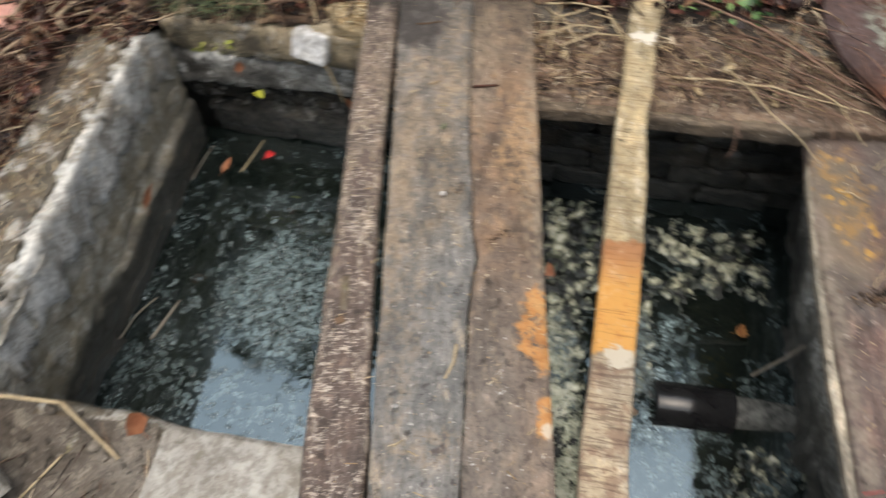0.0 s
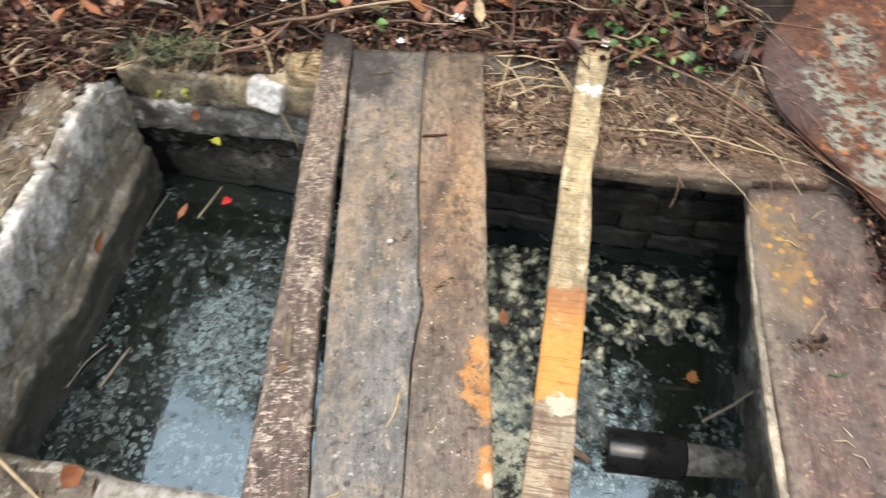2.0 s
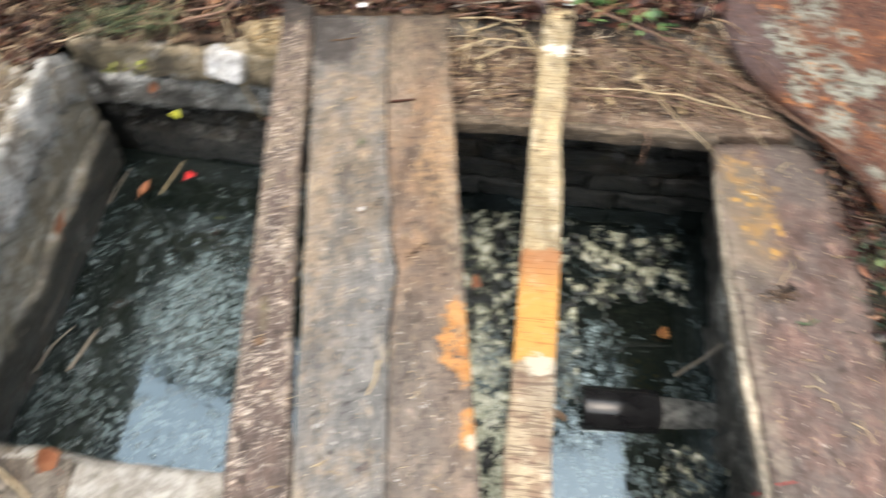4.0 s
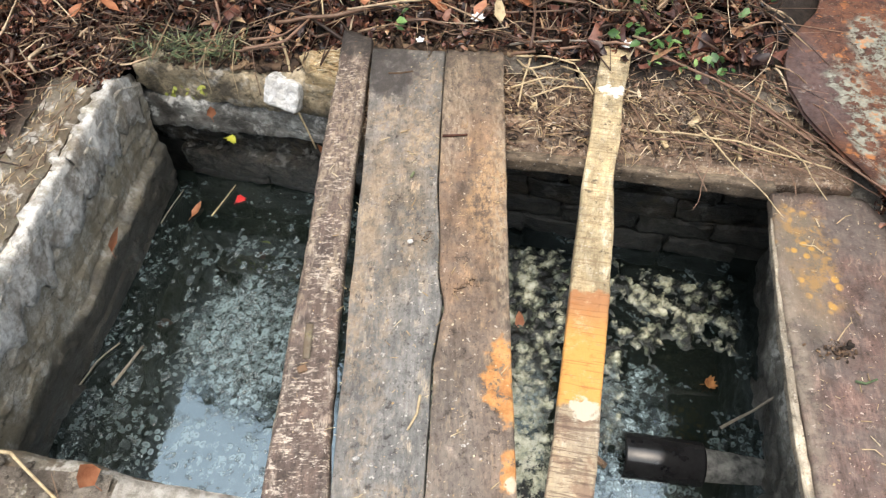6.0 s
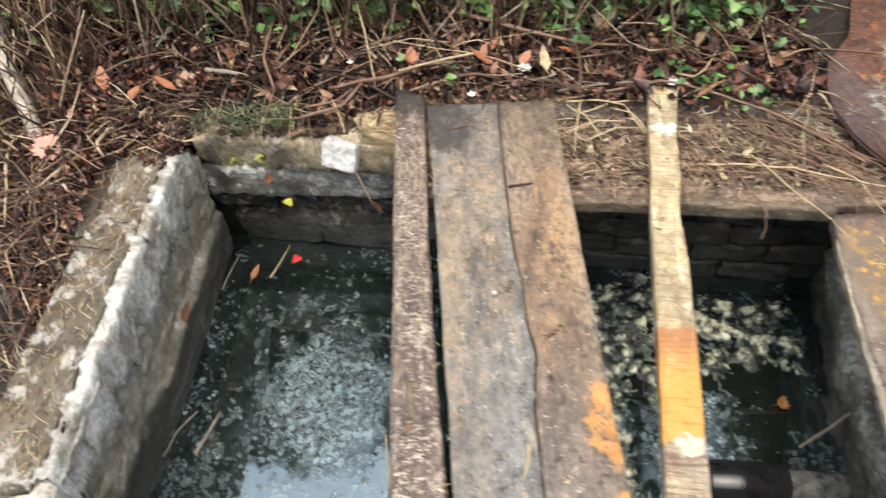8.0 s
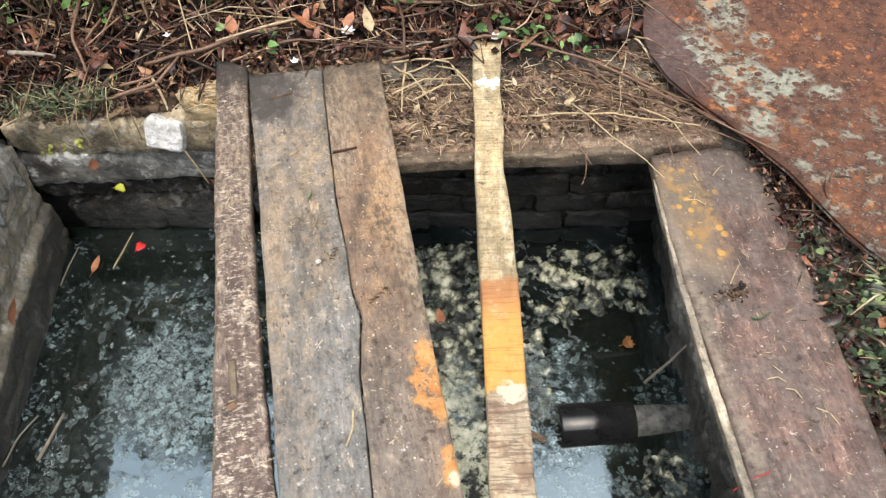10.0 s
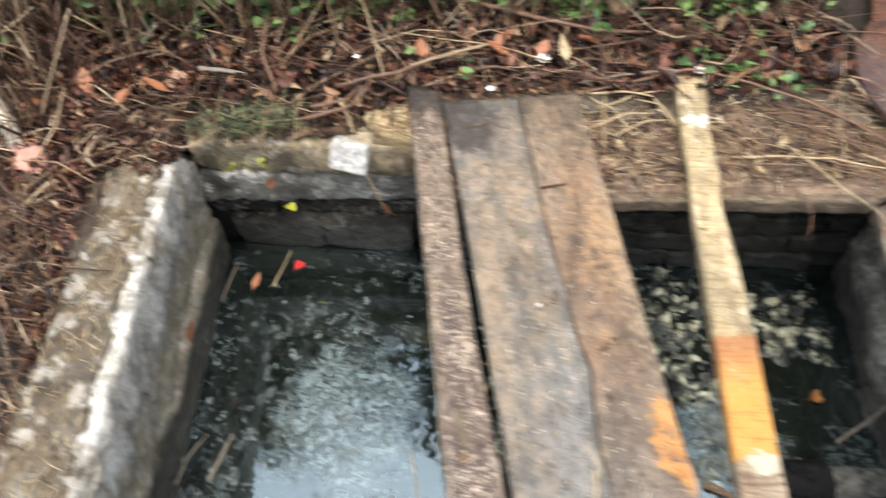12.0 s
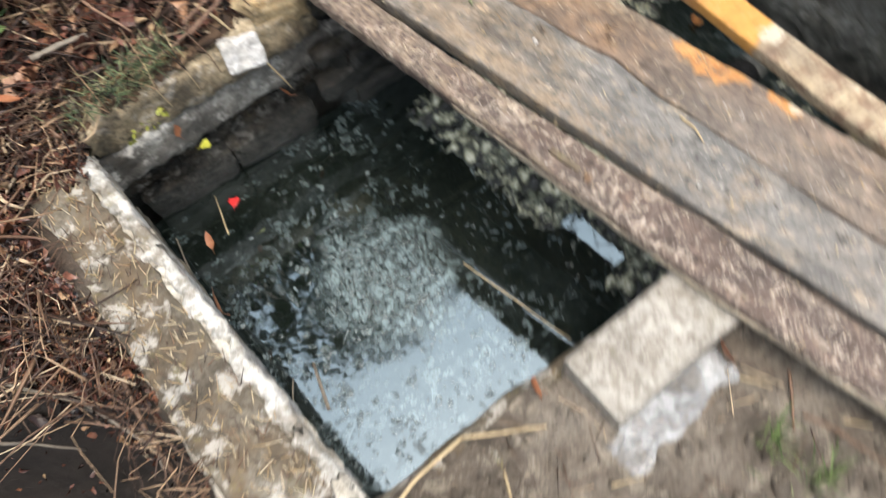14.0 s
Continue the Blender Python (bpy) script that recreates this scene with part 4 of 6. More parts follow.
# ---- lintels on the far rim ----
timber = Acc()
bar(timber, [(-0.02, 1.715), (0.39, 1.685), (0.73, 1.655), (1.055, 1.622), (1.26, 1.606)], [(-0.02, 2.01), (0.4, 1.985), (0.73, 1.97), (1.1, 1.95), (1.26, 1.945)], -0.004, 0.055, 90, 22, 0.012, 0.006, 26, 0.006, 18.0, 0.02)
rotten = part("rotten_beam", timber, wood_rotten)
a = Acc()
bar(a, [(0.0, 1.69), (0.39, 1.66), (0.73, 1.63), (1.07, 1.598)], [(0.0, 1.72), (0.39, 1.69), (0.73, 1.66), (1.07, 1.627)], lambda s: -0.008 + 0.005 * noise.noise(Vector((s * 7, 3, 0))), 0.05, 110, 3, 0.005, 0.003, 24, 0.005, 19.0, 0.01)
part("front_board", a, wood_front, rotten, "pale worn timber front edge")
tagged(rotten, "rotting timber beam littered with straw on the far rim", "beam")

lintel = empty("lintel", -0.4, 2.03, -0.32)
tagged(lintel, "stained concrete and timber lintel with a weathered lip", "lintel")
a = Acc()
bar(a, [(-0.745, 2.02), (-0.4, 1.99), (-0.06, 1.95)], [(-0.745, 2.17), (-0.4, 2.15), (-0.06, 2.12)], lambda s: -0.064 - 0.012 * s, 0.122, 110, 12, 0.005, 0.009, 42, 0.02, 20.0, 0.02)
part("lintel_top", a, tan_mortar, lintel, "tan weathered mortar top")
a = Acc()
bar(a, [(-0.77, 2.028), (-0.4, 1.998), (0.3, 1.915)], [(-0.77, 2.17), (-0.4, 2.15), (0.3, 2.08)], lambda s: -0.192 - 0.02 * s, 0.14, 90, 6, 0.008, 0.011, 24, 0.022, 22.0)
part("lintel_slab", a, grey_conc, lintel, "grey concrete slab, patchy with lime")
a = Acc()
block(a, (-0.278, 1.975, -0.112), 0.106, 0.06, 0.088, -24, 4, -14, 3.0, 0.005, 0.006, 9)
tagged(part("white_stone", a, white_stone), "white chipped stone lump on the lintel", "stone")

# ---- rusty sheet ----
def build_sheet():
    outline = along([(1.45, 2.75), (1.28, 2.25), (1.18, 2.12), (1.138, 1.98), (1.155, 1.83), (1.215, 1.69), (1.303, 1.53), (1.362, 1.41), (1.43, 1.2), (1.75, 0.66), (1.95, 0.45), (2.2, 0.5), (2.9, 1.2), (3.0, 2.2), (2.6, 2.9), (1.9, 3.0)])
    n, rings = 120, 16
    c = Vector((2.05, 1.7))
    acc, verts, faces = Acc(), [], []
    for top in (0.012, 0.0):
        for k in range(rings + 1):
            for i in range(n):
                q = c.lerp(outline(i / n) if i < n else outline(0), k / rings)
                z = 0.04 + 0.012 * noise.noise(Vector((q.x * 2, q.y * 2, 1))) + 0.004 * noise.noise(Vector((q.x * 11, q.y * 11, 2)))
                verts.append((q.x + 0.006 * noise.noise(Vector((q.x * 25, q.y * 25, 0))), q.y, z + top))
    h = (rings + 1) * n
    for o, flip in ((0, 1), (h, -1)):
        for k in range(rings):
            for i in range(n):
                j = (i + 1) % n
                faces.append((o + k * n + i, o + (k + 1) * n + i, o + (k + 1) * n + j, o + k * n + j)[::-flip])
    e = rings * n
    faces += [(e + i, h + e + i, h + e + (i + 1) % n, e + (i + 1) % n) for i in range(n)]
    acc.add(verts, faces)
    tagged(part("rusty_sheet", acc, rust), "large rusted steel sheet with grey flaking coating", "metal sheet")


build_sheet()

# ---- paver and white block on the near side ----
a = Acc()
block(a, (-0.115, 0.652, -0.057), 0.44, 0.163, 0.105, 0, 0, -4.5, 5.0, 0.003, 0.008, 10)
tagged(part("paver", a, paver_conc), "pale concrete paver on the tank's rim", "paver")

# ---- pipe in the water ----
pipe = empty("drain_pipe", 0.95, 1.108, WATER - 0.06)
tagged(pipe, "black plastic drain pipe lying half under water", "pipe")


def ring_pipe(acc, a, b, r, inner):
    """A hollow pipe between two points, with a rounded rim."""
    n, verts = 32, []
    a, b = Vector(a), Vector(b)
    d = (b - a).normalized()
    u = d.cross(Vector((0, 0, 1))).normalized()
    w = u.cross(d)
    ln = (b - a).length
    rings = [(0.0, inner), (0.0, r * 0.96), (0.005, r), (0.5 * ln, r), (ln - 0.008, r), (ln, r * 0.96), (ln, inner), (0.002, inner)]
    for s, q in rings:
        verts += [a + d * s + (u * math.cos(2 * math.pi * k / n) + w * math.sin(2 * math.pi * k / n)) * q for k in range(n)]
    acc.add(verts, [(i * n + k, i * n + (k + 1) % n, (i + 1) * n + (k + 1) % n, (i + 1) * n + k) for i in range(len(rings) - 1) for k in range(n)])


a = Acc()
ring_pipe(a, (0.766, 1.118, WATER + 0.0), (0.985, 1.108, WATER - 0.012), 0.066, 0.056)
part("pipe_socket", a, pipe_black, pipe, "glossy black socket end")
a = Acc()
ring_pipe(a, (0.98, 1.108, WATER - 0.014), (1.22, 1.096, WATER - 0.044), 0.052, 0.046)
part("pipe_tube", a, pipe_grey, pipe, "silted grey tube")

# ---- silt, scum and flakes on the water ----
def fbm(x, y, k, seed):
    return noise.fractal(Vector((x * k, y * k, seed)), 0.8, 2.1, 4)


def scum_share(x, y):
    """How thickly the crust lies at a place on the water."""
    strip = smooth(0.0, 0.16, x) * smooth(0.68, 0.5, x) * (1 - 0.8 * smooth(0.03, 0.0, abs(x - 0.14) - 0.05) * smooth(0.9, 0.96, y) * smooth(1.22, 1.12, y))
    back = (0.68 + 0.5 * noise.noise(Vector((x * 11, y * 11, 4)))) * smooth(1.36, 1.55, y) * smooth(1.8, 1.68, y) * smooth(1.22, 1.1, x) * smooth(0.3, 0.5, x)
    mid = 0.55 * smooth(0.6, 0.66, x) * smooth(0.85, 0.76, x) * smooth(1.0, 1.15, y)
    near = 0.5 * smooth(0.85, 1.0, x) * smooth(1.06, 0.98, y)
    return max((0.92 + 0.25 * smooth(1.3, 1.0, y)) * strip * smooth(1.86, 1.78, y), back, mid, near)


def build_scum():
    step = 0.0055
    xs, ys = np.arange(0.0, 1.24, step), np.arange(0.72, 1.86, step)
    hs = np.zeros((len(ys), len(xs)))
    for j, y in enumerate(ys):
        for i, x in enumerate(xs):
            d = scum_share(x, y)
            if d <= 0.02:
                hs[j, i] = -1
                continue
            big = fbm(x, y, 6, 2.0) + 0.45 * fbm(x, y, 19, 5.0)
            wx, wy = noise.noise(Vector((x * 13, y * 13, 0))) + 0.5 * noise.noise(Vector((x * 40, y * 40, 2))), noise.noise(Vector((x * 13, y * 13, 7))) + 0.5 * noise.noise(Vector((x * 40, y * 40, 5)))
            near = noise.voronoi(Vector((x * 26 + 1.7 * wx, y * 22 + 1.7 * wy, 0.5)))[0][0]
            small = noise.voronoi(Vector((x * 52 + 1.2 * wy, y * 44 + 1.2 * wx, 3.5)))[0][0]
            hs[j, i] = 0.006 * smooth(0.3, 0.6, d) + (big + 2.6 * (d - 0.55)) * 0.017 + min(0.46 - near, 0.24) * 0.034 + (0.4 - small) * 0.005 + 0.005 * fbm(x, y, 55, 3.0)
    acc = Acc()
    w = len(xs)
    index, verts, faces = {}, [], []

    def vid(j, i):
        if (j, i) not in index:
            index[j, i] = len(verts)
            h = max(hs[j, i], -0.004)
            verts.append((xs[i] + 0.002 * noise.noise(Vector((i * 0.7, j * 0.7, 1))), ys[j] + 0.002 * noise.noise(Vector((i * 0.7, j * 0.7, 9))), WATER + (h if h < 0.02 else 0.02 + (h - 0.02) * 0.6)))
        return index[j, i]

    for j in range(len(ys) - 1):
        for i in range(w - 1):
            if max(hs[j, i], hs[j + 1, i], hs[j, i + 1], hs[j + 1, i + 1]) > 0:
                faces.append((vid(j, i), vid(j, i + 1), vid(j + 1, i + 1), vid(j + 1, i)))
    acc.add(verts, faces)
    tagged(part("floating_scum", acc, scum_mat), "lumpy yellowish crust floating on black water", "scum", kind="stuff")


def build_flakes():
    rng = random.Random(4)
    acc = Acc()
    made = 0
    while made < 1500:
        x, y = rng.uniform(-0.9, 0.25), rng.uniform(0.8, 2.02)
        patch = 0.8 * math.exp(-((x + 0.37) / 0.2) ** 2 - ((y - 1.42) / 0.27) ** 2)
        rim = 0.75 * smooth(-0.5, -0.66, x) * smooth(1.55, 1.3, y)
        base = 0.07 + 0.05 * smooth(1.8, 1.5, y)
        keep = max(patch * (0.7 + 0.8 * noise.noise(Vector((x * 9, y * 9, 3)))), rim * (0.35 + 1.6 * noise.noise(Vector((x * 12, y * 12, 8)))), base) * (0.55 if x > -0.15 else 1)
        if rng.random() > keep:
            continue
        made += 1
        r = min(rng.lognormvariate(-5.05, 0.5), 0.017) * (0.6 if x > -0.2 or y > 1.75 else 1)
        n = 14
        turn, long, seed = rng.uniform(0, 6.3), rng.uniform(1.0, 2.1), rng.uniform(0, 90)
        curl = rng.random() < 0.4
        ring = []
        for k in range(n):
            a = 2 * math.pi * k / n
            q = r * (0.85 + 0.65 * noise.noise(Vector((math.cos(a) * 1.6, math.sin(a) * 1.6, seed))))
            px, py = q * math.cos(a) * long, q * math.sin(a)
            ring.append((x + px * math.cos(turn) - py * math.sin(turn), y + px * math.sin(turn) + py * math.cos(turn), WATER - 0.0004))
        inner = [(x + (p[0] - x) * 0.72, y + (p[1] - y) * 0.72, WATER + 0.001) for p in ring]
        core = [(x + (p[0] - x) * 0.45, y + (p[1] - y) * 0.45, WATER + (-0.0004 if curl else 0.0012)) for p in ring]
        faces = [(k, (k + 1) % n, n + (k + 1) % n, n + k) for k in range(n)] + [(n + k, n + (k + 1) % n, 2 * n + (k + 1) % n, 2 * n + k) for k in range(n)]
        if not curl:
            faces.append(tuple(range(2 * n, 3 * n)))
        acc.add(ring + inner + core, faces)
    tagged(part("film_flakes", acc, flake_mat), "pale grey flakes of film adrift on the water", "scum", kind="stuff")


build_scum()
build_flakes()


# ---- named sticks, straws and leaves ----
def stick(name, pts, r0, r1, material, label, category, amp=0.006, seed=1.0, group=""):
    a = Acc()
    tube(a, pts, r0, r1, 6, max(6, 5 * (len(pts) - 1)), seed, amp)
    return tagged(part(name, a, material), label, category, group)


def leaf(name, x, y, z, size, material, label, lobes=5, curl=0.2, rx=0, ry=0, rz=0, depth=0.45):
    a = Acc()
    lobed(a, pose(x, y, z, rx, ry, rz), size, lobes, curl, depth)
    return tagged(part(name, a, material), label, "leaf")


def simple_leaf(name, x, y, z, length, width, material, label, rx=0, ry=0, rz=0, curl=0.25):
    a = Acc()
    m = pose(x, y, z, rx, ry, rz)
    blade(a, m, length, width, curl, 0.3)
    blade(a, m @ pose(0, 0, -0.0015), length, width, curl, 0.3)
    tube(a, [m @ Vector((0, 0, 0)), m @ Vector((0.003, -0.3 * length, 0.004))], 0.001, 0.0007, 4)
    return tagged(part(name, a, material), label, "leaf")


W = WATER
leaf("fallen_leaf", -0.528, 1.957, W + 0.003, 0.024, red_leaf, "bright red leaf floating on black water", 3, 0.1, rz=60, depth=0.3)
simple_leaf("fallen_leaf", -0.68, 1.865, W + 0.004, 0.065, 0.026, orange_leaf, "curled orange-brown leaf floating on black water", rz=-20)
leaf("fallen_leaf", 1.034, 1.355, W + 0.006, 0.024, rust_lump, "brown lobed leaf floating among scum", 3, 0.9, 15, 10, 20, 0.22)
simple_leaf("fallen_leaf", 0.475, 1.49, W + 0.016, 0.06, 0.03, orange_leaf, "rusty leaf caught on the floating crust", rx=30, rz=10)
leaf("fallen_leaf", -1.11, 1.875, 0.05, 0.052, pink_leaf, "faded pink maple leaf on the brush", 5, 0.25, 30, 5, 40, 0.16)
simple_leaf("fallen_leaf", -0.395, 0.745, -0.055, 0.06, 0.05, orange_leaf, "curled orange leaf beside the paver", 50, 10, 60, 0.4)
simple_leaf("fallen_leaf", -0.07, 0.525, -0.062, 0.06, 0.06, orange_leaf, "crumpled orange leaf on bare soil", 45, 25, 60, 0.5)
leaf("fallen_leaf", -0.498, 1.985, -0.335, 0.021, yellow_leaf, "small yellow leaf stuck to the lintel", 3, 0.2, 70, 0, 0, 0.3)
simple_leaf("fallen_leaf", -0.545, 1.99, -0.25, 0.045, 0.03, orange_leaf, "brown leaf stuck to the wet lintel", 75, 10, 30)
simple_leaf("fallen_leaf", -0.775, 1.55, -0.4, 0.07, 0.035, orange_leaf, "curled tan leaf stuck to the tank wall", 60, 40, 70, 0.7)
simple_leaf("fallen_leaf", -0.19, 1.985, -0.40, 0.06, 0.025, orange_leaf, "pale orange leaf on the wet bricks", 50, 0, 80)
simple_leaf("fallen_leaf", 0.155, 2.2, 0.07, 0.075, 0.034, orange_leaf, "long orange dead leaf on the litter", 10, 20, -50)
simple_leaf("fallen_leaf", 0.36, 2.12, 0.06, 0.075, 0.035, straw_mat, "tan curled leaf on the litter", 15, 10, 20, 0.5)
for x, y, z, ln, wd, rx, rz in ((-1.02, 2.13, 0.05, 0.08, 0.04, 40, 20), (-0.94, 2.09, 0.04, 0.06, 0.035, 30, -50), (-0.79, 2.13, 0.04, 0.075, 0.035, 50, 80), (-1.13, 2.11, 0.05, 0.06, 0.05, 25, 130), (0.21, 2.16, 0.06, 0.09, 0.04, 20, 70), (0.28, 2.15, 0.06, 0.06, 0.035, 15, -30), (-0.05, 2.18, 0.06, 0.06, 0.04, 25, 10), (0.47, 2.2, 0.06, 0.08, 0.045, 20, 100), (0.55, 2.13, 0.05, 0.06, 0.03, 10, 160)):
    simple_leaf("fallen_leaf", x, y, z, ln, wd, orange_leaf, "curled russet leaf on the litter", rx * 0.3, 10, rz, 0.35)
a = Acc()
lump(a, (-0.798, 1.53, -0.205), 0.012, 0.028, 0.018, 3.0, 0.5)
tagged(part("rust_lump", a, rust_lump), "orange rusty lump stuck on the tank wall", "rust lump")

stick("straw_stalk", [(-0.80, 0.775, -0.035), (-0.7, 0.79, -0.02), (-0.577, 0.79, -0.03)], 0.0045, 0.004, straw_mat, "bent pale straw stalk lying on the rim", "straw", 0.003)
stick("straw_stalk", [(-0.577, 0.79, -0.03), (-0.52, 0.75, -0.05), (-0.436, 0.69, -0.07)], 0.0038, 0.003, straw_mat, "split pale straw stalk on bare soil", "straw", 0.003)
stick("straw_stalk", [(-0.56, 0.69, -0.07), (-0.63, 0.56, -0.068)], 0.003, 0.002, straw_mat, "short pale straw on bare soil", "straw", 0.003)
stick("straw_stalk", [(0.245, 0.94, 0.055), (0.243, 0.9, 0.056), (0.228, 0.865, 0.055)], 0.003, 0.002, straw_mat, "curved pale straw on the wide plank", "straw", 0.0)
stick("twig", [(-0.885, 1.1, W + 0.03), (-0.83, 1.2, W + 0.006), (-0.81, 1.28, W + 0.005), (-0.757, 1.352, W + 0.01)], 0.004, 0.0025, bark_mat, "grey twig half sunk in black water", "twig", 0.006, 5.0)
stick("twig", [(-0.735, 1.214, W + 0.003), (-0.684, 1.347, W + 0.006)], 0.006, 0.004, bark_mat, "pale twig floating in black water", "twig", 0.006, 7.0)
stick("twig", [(-0.61, 1.875, W + 0.003), (-0.56, 2.02, W + 0.006)], 0.003, 0.002, straw_mat, "thin straw floating near the tank wall", "twig", 0.003, 9.0)
stick("twig", [(-0.78, 1.83, W + 0.003), (-0.74, 1.98, W + 0.01)], 0.003, 0.002, bark_mat, "thin twig floating in the tank corner", "twig", 0.003, 11.0)
stick("twig", [(-0.155, 1.27, W + 0.002), (-0.13, 1.06, W + 0.003), (-0.105, 0.88, W + 0.003)], 0.0028, 0.002, straw_mat, "long thin straw floating on the water", "twig", 0.003, 13.0)
stick("twig", [(1.05, 1.215, W + 0.012), (1.13, 1.25, W + 0.06), (1.2, 1.29, W + 0.12)], 0.005, 0.004, bark_mat, "grey twig leaning from water to wall", "twig", 0.004, 15.0)
stick("stick", [(-1.155, 1.91, 0.01), (-1.28, 2.13, 0.16), (-1.45, 2.45, 0.36), (-1.62, 2.8, 0.6)], 0.024, 0.017, pale_bark, "pale bare stick leaning in the brush", "stick", 0.012, 17.0)
stick("stick", [(-1.25, 2.13, 0.1), (-1.31, 2.08, 0.16)], 0.008, 0.005, bark_mat, "short pale side shoot in the brush", "stick", 0.004, 18.0)
stick("stick", [(0.39, 2.02, 0.03), (0.7, 2.055, 0.066), (0.95, 1.92, 0.06), (1.18, 1.7, 0.05), (1.34, 1.49, 0.065)], 0.0045, 0.0025, stick_mat, "long thin brown stem across the lath", "stick", 0.008, 19.0)
stick("stick", [(0.03, 2.2, 0.05), (-0.1, 2.11, 0.08), (-0.3, 2.1, 0.05)], 0.008, 0.005, twig_mat, "crooked brown stick on the leaf litter", "stick", 0.01, 21.0)
stick("stick", [(-0.55, 2.04, -0.02), (-0.4, 2.035, -0.01), (-0.27, 2.05, 0.0)], 0.004, 0.003, twig_mat, "thin reddish stem lying on the lintel", "stick", 0.006, 23.0)
stick("stick", [(-0.3, 2.1, 0.0), (-0.278, 2.06, -0.04), (-0.241, 1.945, -0.15), (-0.202, 1.925, -0.3)], 0.0045, 0.0025, straw_mat, "thin stem hanging over the lintel", "stick", 0.004, 25.0)
stick("stick", [(0.0, 2.55, 0.22), (0.5, 2.45, 0.2), (1.0, 2.4, 0.25)], 0.012, 0.008, twig_mat, "fallen brown branch behind the litter", "stick", 0.015, 26.0)
for k, (x0, y0, x1, y1, z1) in enumerate(((0.74, 1.765, 1.2, 1.64, 0.03), (0.71, 1.74, 1.18, 1.62, 0.02), (0.88, 1.9, 1.3, 1.58, 0.05), (0.98, 2.0, 1.34, 1.5, 0.05), (0.95, 1.86, 1.24, 1.56, 0.03), (1.1, 1.82, 1.1, 1.55, 0.02), (0.9, 1.95, 1.2, 1.7, 0.04), (1.0, 1.93, 1.28, 1.63, 0.05), (1.02, 1.75, 1.3, 1.56, 0.03), (0.72, 1.86, 0.8, 1.6, 0.02), (0.78, 1.82, 0.9, 1.58, -0.01), (1.05, 2.02, 1.33, 1.56, 0.06))):
    stick("dry_twig", [(x0, y0, 0.012), ((x0 + x1) / 2, (y0 + y1) / 2 + 0.015, 0.03), (x1, y1, z1)], 0.003, 0.0018, straw_mat if k == 0 else twig_mat, "dry brown stem in a heap by the board", "stem", 0.01, 30.0 + k, "dry stems by the board")
for k, (x0, y0, x1, y1) in enumerate(((0.41, 2.01, 0.5, 1.87), (0.4, 1.9, 0.58, 1.94), (0.54, 1.99, 0.63, 1.88), (0.45, 1.86, 0.62, 1.9), (0.43, 1.97, 0.63, 2.01))):
    stick("dry_twig", [(x0, y0, 0.02), ((x0 + x1) / 2, (y0 + y1) / 2, 0.045), (x1, y1, 0.015)], 0.003, 0.0018, straw_mat, "yellow straw stem by the wide plank", "stem", 0.012, 40.0 + k, "straw stems by the plank")
rng = random.Random(91)
for k in range(22):
    x0, y0 = rng.uniform(0.85, 1.22), rng.uniform(1.72, 2.02)
    a = rng.gauss(-0.9, 0.55)
    ln = rng.uniform(0.12, 0.36)
    x1, y1 = x0 + ln * math.cos(a), y0 + ln * math.sin(a)
    stick("dry_twig", [(x0, y0, 0.012 + 0.03 * rng.random()), ((x0 + x1) / 2 + rng.gauss(0, 0.02), (y0 + y1) / 2, 0.03 + 0.03 * rng.random()), (x1, y1, 0.012 + 0.05 * rng.random())], rng.uniform(0.001, 0.003), 0.001, straw_mat if k % 5 == 0 else stick_mat, "dry brown stem in a heap by the board", "stem", 0.016, 60.0 + k, "dry stems by the board")
